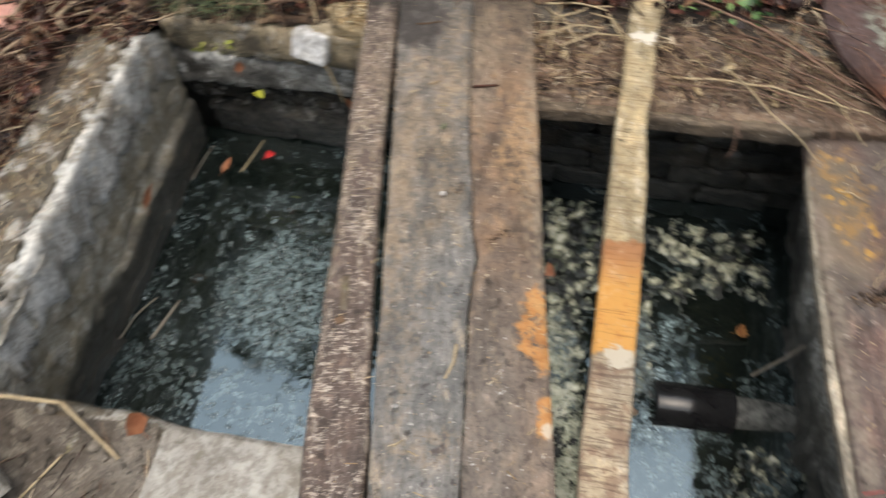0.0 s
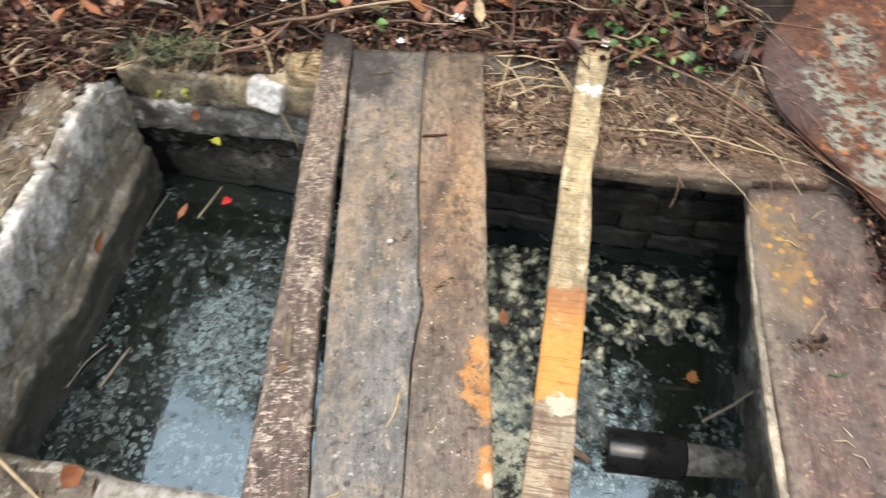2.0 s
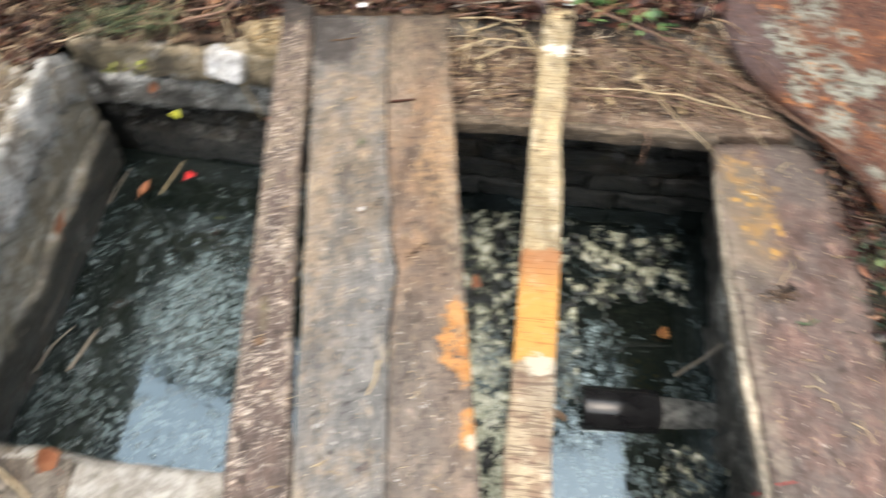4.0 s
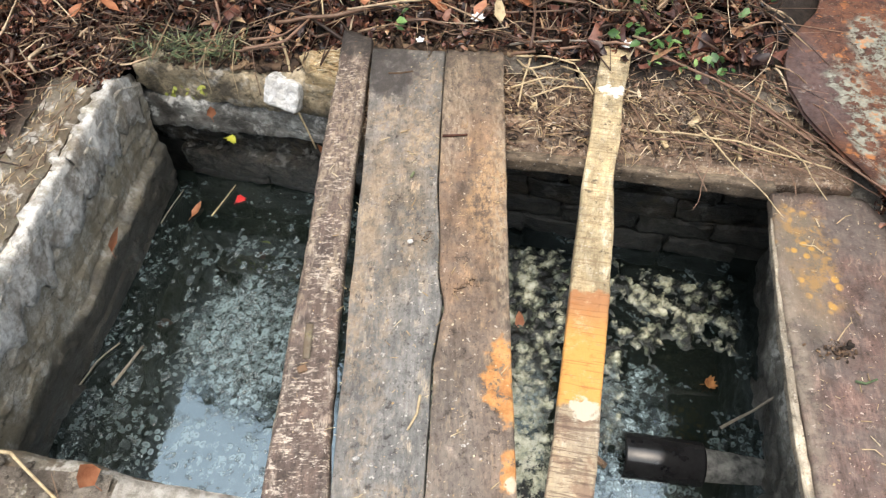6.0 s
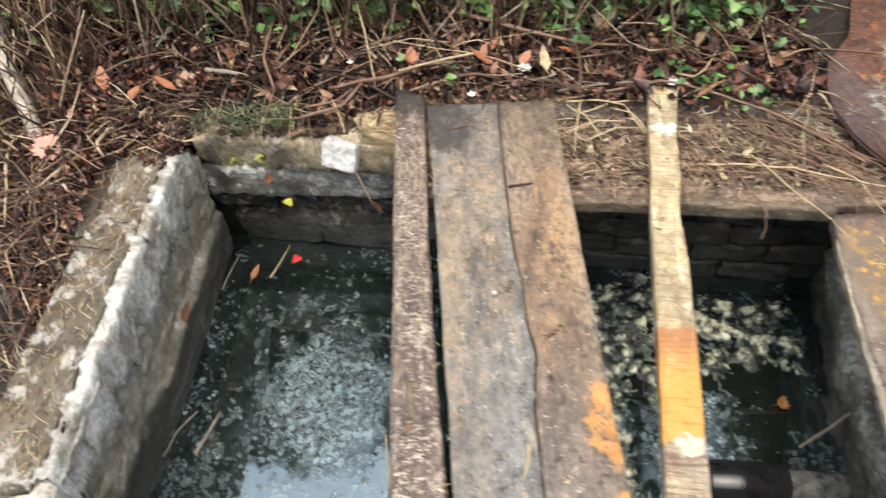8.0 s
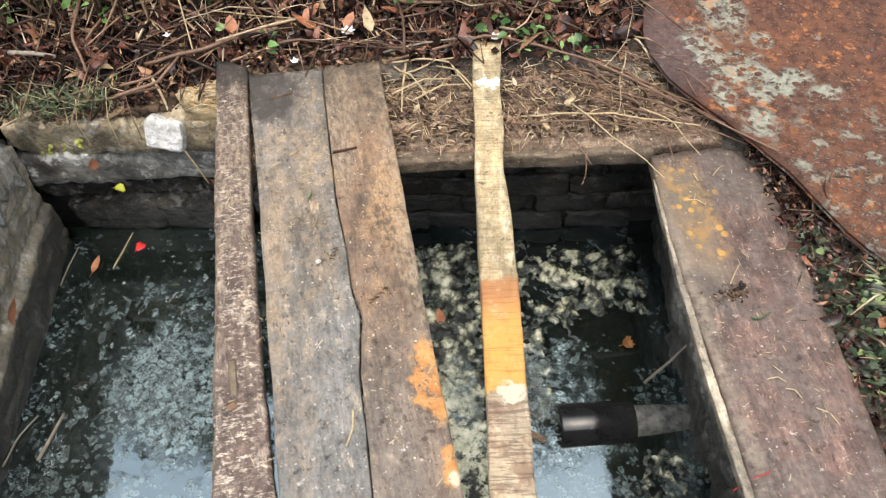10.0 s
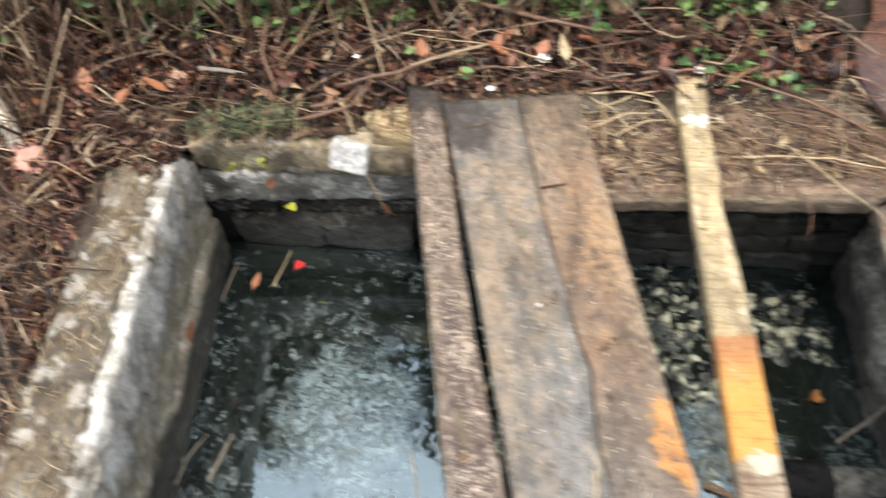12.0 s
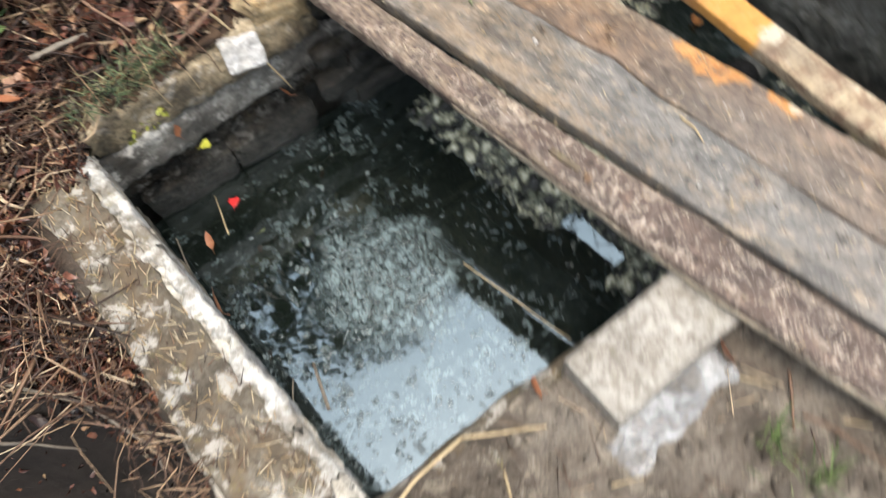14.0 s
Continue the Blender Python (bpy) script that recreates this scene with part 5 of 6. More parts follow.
for k, (pts, r, mat, label) in enumerate((
        ([(-0.71, 2.21, 0.05), (-0.64, 2.19, 0.06), (-0.566, 2.168, 0.05)], 0.009, bark_mat, "short pale broken stick on the litter"),
        ([(-0.51, 2.37, 0.1), (-0.514, 2.22, 0.08), (-0.479, 2.11, 0.03)], 0.006, stick_mat, "grey bare twig standing in the litter"),
        ([(-0.26, 2.48, 0.2), (-0.207, 2.311, 0.12), (-0.161, 2.12, 0.04)], 0.0035, straw_mat, "golden dry stalk leaning over the litter"),
        ([(-0.117, 2.286, 0.07), (0.147, 2.213, 0.06)], 0.0025, straw_mat, "thin pale stalk lying on the litter"),
        ([(-0.38, 1.99, 0.03), (-0.258, 2.0, 0.06), (-0.215, 2.058, 0.07), (-0.2, 2.14, 0.05)], 0.0055, stick_mat, "curved brown stick on the litter"),
        ([(-0.37, 2.03, 0.03), (-0.268, 2.04, 0.05), (-0.229, 2.09, 0.05)], 0.0045, stick_mat, "bent brown stick on the litter"),
        ([(0.012, 2.43, 0.1), (0.268, 2.3, 0.09), (0.46, 2.24, 0.07), (0.62, 2.22, 0.06)], 0.008, stick_mat, "pale fallen branch along the litter"),
        ([(0.03, 2.36, 0.08), (0.087, 2.274, 0.06)], 0.006, bark_mat, "short grey stick crossing the branch"),
        ([(0.09, 2.36, 0.06), (0.04, 2.28, 0.08)], 0.006, bark_mat, "short pale stick crossing the branch"),
        ([(0.409, 2.02, 0.03), (0.486, 1.995, 0.05), (0.571, 1.97, 0.05), (0.618, 1.873, 0.03)], 0.0035, straw_mat, "bowed yellow straw by the lath"),
        ([(0.45, 2.01, 0.04), (0.43, 1.92, 0.03), (0.415, 1.82, 0.015)], 0.0035, straw_mat, "pale straw hanging onto the beam"),
        ([(0.177, 2.21, 0.07), (0.343, 2.171, 0.06), (0.547, 2.175, 0.07)], 0.004, twig_mat, "thin dark stem on the litter"),
        ([(0.39, 2.05, 0.04), (0.5, 2.05, 0.06), (0.661, 2.058, 0.06)], 0.004, bark_mat, "thin grey stem behind the planks"),
        ([(-0.51, 2.03, 0.0), (-0.524, 2.0, -0.06), (-0.515, 1.985, -0.14)], 0.0018, straw_mat, "pale straw hanging over the lintel"),
        ([(-0.419, 2.05, 0.02), (-0.438, 1.995, -0.06), (-0.43, 1.98, -0.14)], 0.0018, straw_mat, "tan stem hanging over the lintel"),
        ([(-0.37, 2.05, 0.0), (-0.36, 1.985, -0.06), (-0.355, 1.975, -0.13)], 0.0018, twig_mat, "brown stem hanging over the lintel"),
        ([(-1.397, 1.8, 0.03), (-1.336, 1.881, 0.05), (-1.231, 1.875, 0.05), (-1.149, 1.6, 0.02), (-1.353, 1.67, 0.0)], 0.004, straw_mat, "bent golden stalk over the dug hole"),
        ([(-1.219, 1.571, 0.0), (-1.1, 1.4, -0.06), (-1.06, 1.26, -0.14), (-1.08, 1.22, -0.18)], 0.005, bark_mat, "pale root curling into the dug hole"),
        ([(-1.409, 1.967, 0.05), (-1.282, 1.949, 0.05), (-1.176, 1.892, 0.03)], 0.004, straw_mat, "thin pale stalk in the brush"),
        ([(-0.901, 2.299, 0.06), (-0.85, 2.36, 0.1), (-0.834, 2.43, 0.1)], 0.005, bark_mat, "forked pale twig in the litter"),
        ([(-0.009, 0.432, -0.06), (-0.095, 0.35, -0.065)], 0.004, twig_mat, "dark stick on bare soil"),
        ([(-0.065, 0.359, -0.06), (-0.042, 0.298, -0.06), (-0.03, 0.198, -0.065)], 0.004, twig_mat, "brown stick on bare soil by the grass"),
        ([(-0.02, 0.3, -0.055), (0.008, 0.257, -0.055)], 0.0028, straw_mat, "short pale stalk on bare soil"),
        ([(-0.433, 0.528, -0.065), (-0.374, 0.494, -0.065)], 0.0025, straw_mat, "pale stalk bit on bare soil"),
        ([(-0.085, 0.49, -0.06), (-0.057, 0.43, -0.06)], 0.0025, straw_mat, "tan stalk bit beside the plastic film"),
        ([(0.655, 1.12, WATER + 0.006), (0.69, 1.1, WATER + 0.012), (0.72, 1.08, WATER + 0.006)], 0.014, wood_rotten, "brown wood stub afloat beside the lath"),
        ([(0.059, 1.894, 0.052), (0.09, 1.897, 0.053), (0.127, 1.907, 0.052)], 0.003, mulch_mat, "black twig stuck on the wide plank"),
)):
    stick("dry_stick", pts, r, r * 0.6, mat, label, "stick", 0.006, 100.0 + 3 * k, "loose sticks and stalks")
stick("root", [(-1.0, 1.42, -0.02), (-1.04, 1.25, -0.08), (-1.1, 1.1, -0.22), (-1.22, 0.98, -0.4)], 0.007, 0.003, twig_mat, "brown root hanging into the dug hole", "root", 0.012, 50.0)
stick("root", [(-1.2, 1.62, -0.02), (-1.15, 1.5, -0.1), (-1.12, 1.42, -0.25)], 0.006, 0.003, bark_mat, "pale root hanging into the dug hole", "root", 0.012, 52.0)
stick("root", [(-1.4, 1.65, -0.03), (-1.3, 1.5, -0.1), (-1.22, 1.45, -0.3)], 0.006, 0.003, bark_mat, "grey root hanging into the dug hole", "root", 0.015, 54.0)
stick("cord", [(0.985, 0.715, -0.06), (1.02, 0.725, -0.02), (1.055, 0.73, -0.012)], 0.0018, 0.0015, red_wire, "short red cord at the board's edge", "cord", 0.003, 56.0)

a = Acc()
block(a, (-0.84, 0.655, -0.005), 0.42, 0.2, 0.085, 3, -4, -36, 9.0, 0.006, 0.012, 14)
tagged(part("white_block", a, dirty_block), "dirty white aerated concrete block lying on soil", "block")


def film_sheet():
    acc, n = Acc(), 22
    verts = []
    for top in (0.0015, 0.0):
        for j in range(n + 1):
            for i in range(n + 1):
                u, v = i / n, j / n
                x = -0.385 + 0.31 * u + 0.02 * noise.noise(Vector((v * 5, u * 3, 1)))
                y = 0.5 + 0.085 * v + 0.03 * u * v + 0.02 * noise.noise(Vector((u * 6, v * 2, 4)))
                z = ground_z(x, y) + 0.012 + 0.01 * abs(noise.noise(Vector((u * 4, v * 3, 2)))) + 0.003 * noise.noise(Vector((u * 17, v * 13, 7)))
                verts.append((x, y, z + top))
    w, h = n + 1, (n + 1) ** 2
    faces = [(j * w + i, j * w + i + 1, (j + 1) * w + i + 1, (j + 1) * w + i) for j in range(n) for i in range(n)]
    faces += [tuple(h + q for q in f[::-1]) for f in faces]
    acc.add(verts, faces)
    tagged(part("plastic_film", acc, clear_film), "crumpled greyish plastic film on soil by the paver", "plastic film")


film_sheet()


def flower(x, y, z, n, r, label):
    acc = Acc()
    for k in range(n):
        blade(acc, pose(x, y, z, 25, 0, 360 * k / n + 10), r, r * 0.6, 0.1, 0.2)
    tagged(part("white_flower", acc, white_petal), label, "flower", "white flowers")


flower(0.291, 2.13, 0.06, 7, 0.026, "small white ragged flower on the litter")
flower(0.133, 2.03, 0.055, 5, 0.016, "crumpled white petal behind the planks")
flower(0.715, 2.045, 0.055, 6, 0.022, "whitish withered flower at the lath end")
flower(-0.244, 2.2, 0.06, 4, 0.014, "tiny white petal on the litter")

# yellow-green sprigs on the lintel
for x, y in ((-0.636, 2.0), (-0.566, 1.995)):
    acc = Acc()
    rng = random.Random(int(x * -1000))
    for k in range(11):
        m = pose(x + rng.uniform(-0.03, 0.03), y + rng.uniform(-0.015, 0.005), -0.155 + rng.uniform(-0.025, 0.025), rng.uniform(20, 80), 0, rng.uniform(0, 360))
        blade(acc, m, 0.016, 0.011, 0.3, 0.3)
    tagged(part("sprig", acc, sprig_mat), "yellow-green seedling on the wet lintel", "plant", "sprigs on the lintel")


# ---- litter, twigs, grass and brush ----
def on_litter(x, y):
    if x < -0.76 and y > 1.9 + 0.04 * math.sin(40 * x) + 0.02 * math.sin(97 * x):
        return True
    if 1.31 < x < 1.36 + (1.6 - y) * 0.42 and 0.5 < y < 1.62:
        return True
    if -0.975 < x < 1.3 and y < far_y(x) + 0.0:
        return False
    if -0.8 < x < -0.1 and y < 2.05:
        return False
    if -0.14 < x < 0.44 and y < 2.045:
        return False
    if -0.05 < x < 1.15 and y < 2.0:
        return False
    if x > 1.12 and y > 1.2 - 0.4 * (x - 1.2):
        return x < 1.15 and y > 2.05
    return True


def build_litter():
    rng = random.Random(11)
    acc, made = Acc(), 0
    while made < 33000:
        x, y = rng.uniform(-2.4, 1.6), rng.uniform(1.3, 3.3)
        if rng.random() < 0.06:
            x, y = rng.uniform(1.3, 1.7), rng.uniform(0.6, 1.62)
        elif rng.random() < 0.07:
            x, y = rng.uniform(-1.08, -0.74), rng.uniform(1.84, 2.2)
        if rng.random() < 0.05:
            x, y = rng.uniform(-1.16, -0.96), rng.uniform(1.3, 2.0)
        if not on_litter(x, y) or (x < -1.02 and y < min(hole_edge(x), 2.1) - 0.2 * rng.random() ** 2) or rng.random() > smooth(3.6, 2.5, y) + 0.15:
            continue
        made += 1
        big = rng.random()
        ln = rng.uniform(0.012, 0.038) if big < 0.9 else rng.uniform(0.036, 0.075)
        if -0.8 < x < 0.5 and y < 2.12:
            ln = min(ln, 0.026)
        if x > 1.2 or x < -0.7 and y < 2.15:
            ln *= 0.6
        m = pose(x, y, ground_z(x, y) + rng.uniform(0.0, 0.045), rng.gauss(0, 28), rng.gauss(0, 28), rng.uniform(0, 360))
        blade(acc, m, ln, ln * rng.uniform(0.22, 0.75), rng.uniform(-0.6, 0.9), rng.uniform(0.1, 1.3), rng)
    tagged(part("leaf_litter", acc, litter_mat), "wet brown and russet leaf litter on the bank", "leaf litter", kind="stuff")
    acc = Acc()
    for k in range(2900):
        for _ in range(20):
            x, y = rng.uniform(-2.2, 1.45), rng.uniform(1.5, 3.0)
            if k % 14 == 0:
                x, y = rng.uniform(1.38, 1.6), rng.uniform(0.6, 1.62)
            elif k % 14 == 1:
                x, y = rng.uniform(-1.0, -0.74), rng.uniform(1.95, 2.15)
            if on_litter(x, y) and not (x < -1.0 and y < hole_edge(x)):
                break
        z = ground_z(x, y) + 0.02
        ln, a = rng.uniform(0.05, 0.32), rng.uniform(0, 6.3)
        if x > 1.28 or x > -1.02 and y < 2.16 and x < -0.7:
            ln = 0.03 + ln * 0.25
        d = Vector((math.cos(a), math.sin(a), rng.gauss(0, 0.12))) * ln
        p = Vector((x, y, z + rng.uniform(0, 0.045)))
        mid = p + d * 0.5 + Vector((rng.gauss(0, 0.014), rng.gauss(0, 0.014), rng.uniform(0, 0.03)))
        if -0.8 < x < 0.78 and (p + d).y < 2.09:
            d.y = abs(d.y)
        end = p + d
        end.z = max(end.z, ground_z(end.x, end.y) + 0.005)
        r = min(rng.lognormvariate(-6.15, 0.5), 0.007)
        tube(acc, [p, mid, end], r, r * 0.5, 4, 4)
    tagged(part("twig_litter", acc, twig_mat), "tangle of thin dead twigs on the bank", "twigs", kind="stuff")


def build_brush():
    """Dead stems that stand behind and beside the tank."""
    rng = random.Random(23)
    acc = Acc()
    for k in range(2500):
        side = rng.random() < 0.28
        x, y = (rng.uniform(-2.3, -1.08), rng.uniform(1.9, 2.5)) if side else (rng.uniform(-2.4, 1.5), (2.24 if k % 3 == 0 else 2.36) + abs(rng.gauss(0, 0.3)))
        if x > 1.1 and y < 2.9:
            continue
        z = ground_z(x, y)
        h = rng.uniform(0.1, 0.45) if side else rng.uniform(0.2, 0.9)
        lean = Vector((rng.gauss(0, 0.3), rng.gauss(0.05, 0.2), 1)) * h
        p = Vector((x, y, z - 0.01))
        bend = Vector((rng.gauss(0, 0.04), rng.gauss(0, 0.04), 0))
        r = rng.uniform(0.0015, 0.0055)
        tube(acc, [p, p + lean * 0.5 + bend, p + lean], r, r * 0.45, 4, 4)
        if rng.random() < 0.4:
            q = p + lean * 0.6 + bend
            tube(acc, [q, q + Vector((rng.gauss(0, 0.08), rng.gauss(0, 0.08), 0.06))], r * 0.6, r * 0.3, 4, 2)
    for k in range(520):
        x = rng.uniform(-1.9, -0.99)
        y = min(hole_edge(x), 2.0) + rng.uniform(-0.12, 0.55)
        a = rng.uniform(0, 6.3)
        p = Vector((x, y, -0.03 + 0.05 * rng.random()))
        e = p + Vector((math.cos(a) * 0.25, math.sin(a) * 0.2, rng.uniform(-0.04, 0.08)))
        if e.x > -0.97 and e.y < 1.9:
            e.x = -1.0 - 0.1 * rng.random()
        tube(acc, [p, (p + e) / 2 + Vector((rng.gauss(0, 0.02), rng.gauss(0, 0.02), 0.05 * rng.random())), e], min(rng.lognormvariate(-6.1, 0.5), 0.006), 0.001, 4, 5)
    for k in range(150):
        y = rng.uniform(0.85, 1.75)
        x = -1.0 + 0.05 * (y - 1.3) + rng.gauss(0, 0.02)
        p = Vector((x, y, -0.02 + rng.uniform(-0.02, 0.02)))
        e = p + Vector((rng.uniform(-0.12, 0.03), rng.gauss(0, 0.06), rng.uniform(-0.16, 0.02)))
        tube(acc, [p, p * 0.65 + e * 0.35 + Vector((-0.03, rng.gauss(0, 0.03), 0.03)), p * 0.3 + e * 0.7 + Vector((rng.gauss(0, 0.02), rng.gauss(0, 0.02), 0)), e], rng.uniform(0.001, 0.0026), 0.0008, 4, 6)
    tagged(part("dead_stems", acc, twig_mat), "thicket of dry brown stems behind the tank", "dead stems", kind="stuff")


def build_greens():
    rng = random.Random(31)
    acc = Acc()
    spots = [(-0.5, 2.52, 0.2, 130), (-0.1, 2.5, 0.16, 100), (0.75, 2.45, 0.18, 120), (-1.5, 2.3, 0.12, 120), (-0.42, 2.42, 0.12, 60), (0.45, 2.36, 0.12, 70), (-0.85, 2.42, 0.12, 50), (-1.72, 2.36, 0.22, 380), (-1.5, 2.22, 0.16, 260), (-1.5, 2.6, 0.25, 220), (-1.2, 2.7, 0.25, 60), (-0.75, 2.7, 0.3, 130), (-0.2, 2.65, 0.25, 190), (0.2, 2.6, 0.25, 210), (0.6, 2.5, 0.22, 240), (0.95, 2.4, 0.18, 200), (0.85, 2.32, 0.12, 70), (1.15, 2.6, 0.15, 90),
             (0.78, 2.02, 0.04, 14), (0.86, 1.98, 0.04, 14), (0.96, 1.96, 0.03, 10), (0.06, 2.1, 0.03, 6), (0.72, 2.1, 0.05, 12)]
    for cx, cy, r, n in spots:
        for k in range(n if r < 0.08 else int(n * 1.9)):
            x, y = rng.gauss(cx, r * 0.6), rng.gauss(cy, r * 0.5)
            z = ground_z(x, y) + 0.03 + abs(rng.gauss(0, r * 1.2))
            ln = rng.uniform(0.02, 0.035) if r < 0.08 else rng.uniform(0.02, 0.05) + 0.045 * rng.random() * smooth(2.35, 2.6, y)
            blade(acc, pose(x, y, z, rng.gauss(10, 25), rng.gauss(0, 25), rng.uniform(0, 360)), ln, ln * rng.uniform(0.3, 0.8), rng.uniform(-0.5, 0.2), 0.35)
    for k in range(800):
        x, y = rng.uniform(-1.9, 1.2), 2.44 + abs(rng.gauss(0, 0.16))
        ln = rng.uniform(0.05, 0.1)
        blade(acc, pose(x, y, ground_z(x, y) + rng.uniform(0.03, 0.28), rng.gauss(5, 25), rng.gauss(0, 25), rng.uniform(0, 360)), ln, ln * rng.uniform(0.5, 0.85), rng.uniform(-0.4, 0.2), 0.3)
    for k in range(900):
        x, y = rng.uniform(-2.2, 1.4), 2.42 + abs(rng.gauss(0, 0.35))
        if x > 1.1 and y < 2.9:
            continue
        blade(acc, pose(x, y, ground_z(x, y), rng.uniform(45, 88), 0, rng.uniform(0, 360)), rng.uniform(0.12, 0.4), rng.uniform(0.006, 0.013), rng.uniform(-0.5, 0.0), 0.2)
    tagged(part("green_weeds", acc, green_mat), "fresh green weed leaves among dead stems", "weeds", kind="stuff")
    acc = Acc()
    for k in range(1000):
        x, y = rng.uniform(1.33, 1.62), rng.uniform(0.5, 1.3)
        if x > 1.36 + (1.2 - y) * 0.55 + 0.06:
            continue
        ln = rng.uniform(0.01, 0.034)
        blade(acc, pose(x, y, ground_z(x, y) + rng.uniform(0.0, 0.07), rng.gauss(15, 28), rng.gauss(0, 28), rng.uniform(0, 360)), ln, ln * rng.uniform(0.35, 0.8), rng.uniform(-0.5, 0.2), 0.35)
    for k in range(9):
        x, y, turn = rng.uniform(1.36, 1.5), rng.uniform(0.62, 1.15), rng.uniform(0, 360)
        ln = rng.uniform(0.13, 0.22)
        f = pose(x, y, ground_z(x, y) + 0.03, rng.uniform(10, 35), rng.gauss(0, 12), turn)
        tube(acc, [f @ Vector((0, s * ln, -0.25 * ln * s * s)) for s in (0, 0.5, 1)], 0.0014, 0.0006, 4)
        for q in range(14):
            s = 0.12 + 0.86 * q / 14
            for side in (-1, 1):
                blade(acc, f @ pose(0, s * ln, -0.25 * ln * s * s, -8, 0, -65 * side), ln * 0.32 * (1 - s * 0.85), 0.016 * (1.1 - s), -0.2, 0.2)
    for k in range(160):
        x, y = rng.uniform(1.32, 1.5), rng.uniform(0.6, 1.5)
        if x > 1.36 + (1.2 - y) * 0.5 + 0.08:
            continue
        blade(acc, pose(x, y, ground_z(x, y), rng.uniform(10, 70), 0, rng.uniform(0, 360)), rng.uniform(0.05, 0.12), 0.004, -0.5, 0.1)
    tagged(part("ground_ivy", acc, ivy_mat), "green ivy and fern leaves beside the board", "plants", kind="stuff")


def tuft(x, y, n, h, spread, material, label, lift=0.005, low=2, high=60):
    rng = random.Random(int(x * 1000) + int(y * 100))
    acc = Acc()
    for k in range(n):
        p = pose(x + rng.gauss(0, spread), y + rng.gauss(0, spread * 0.6), ground_z(x, y) + lift, rng.uniform(low, high), 0, rng.uniform(0, 360))
        blade(acc, p, h * rng.uniform(0.5, 1.2), rng.uniform(0.0015, 0.0042), rng.uniform(-0.5, 0.0), 0.1)
    tagged(part("grass_tuft", acc, material), label, "grass", kind="stuff")


build_litter()
build_brush()
build_greens()
tuft(-0.6, 2.05, 130, 0.065, 0.05, moss_mat, "grey-green mossy grass tuft on the lintel", 0.045)
tuft(-0.48, 2.05, 130, 0.075, 0.04, moss_mat, "dark green grass tuft on the lintel", 0.045)
tuft(-0.72, 2.04, 36, 0.05, 0.03, moss_mat, "sparse grass tuft by the wall corner", 0.045)
tuft(-0.142, 0.37, 34, 0.085, 0.02, grass_mat, "fresh green grass tuft in bare soil", 0.0, 40, 85)
tuft(-0.14, 0.27, 34, 0.085, 0.025, grass_mat, "small green grass tuft in bare soil", 0.0, 40, 85)


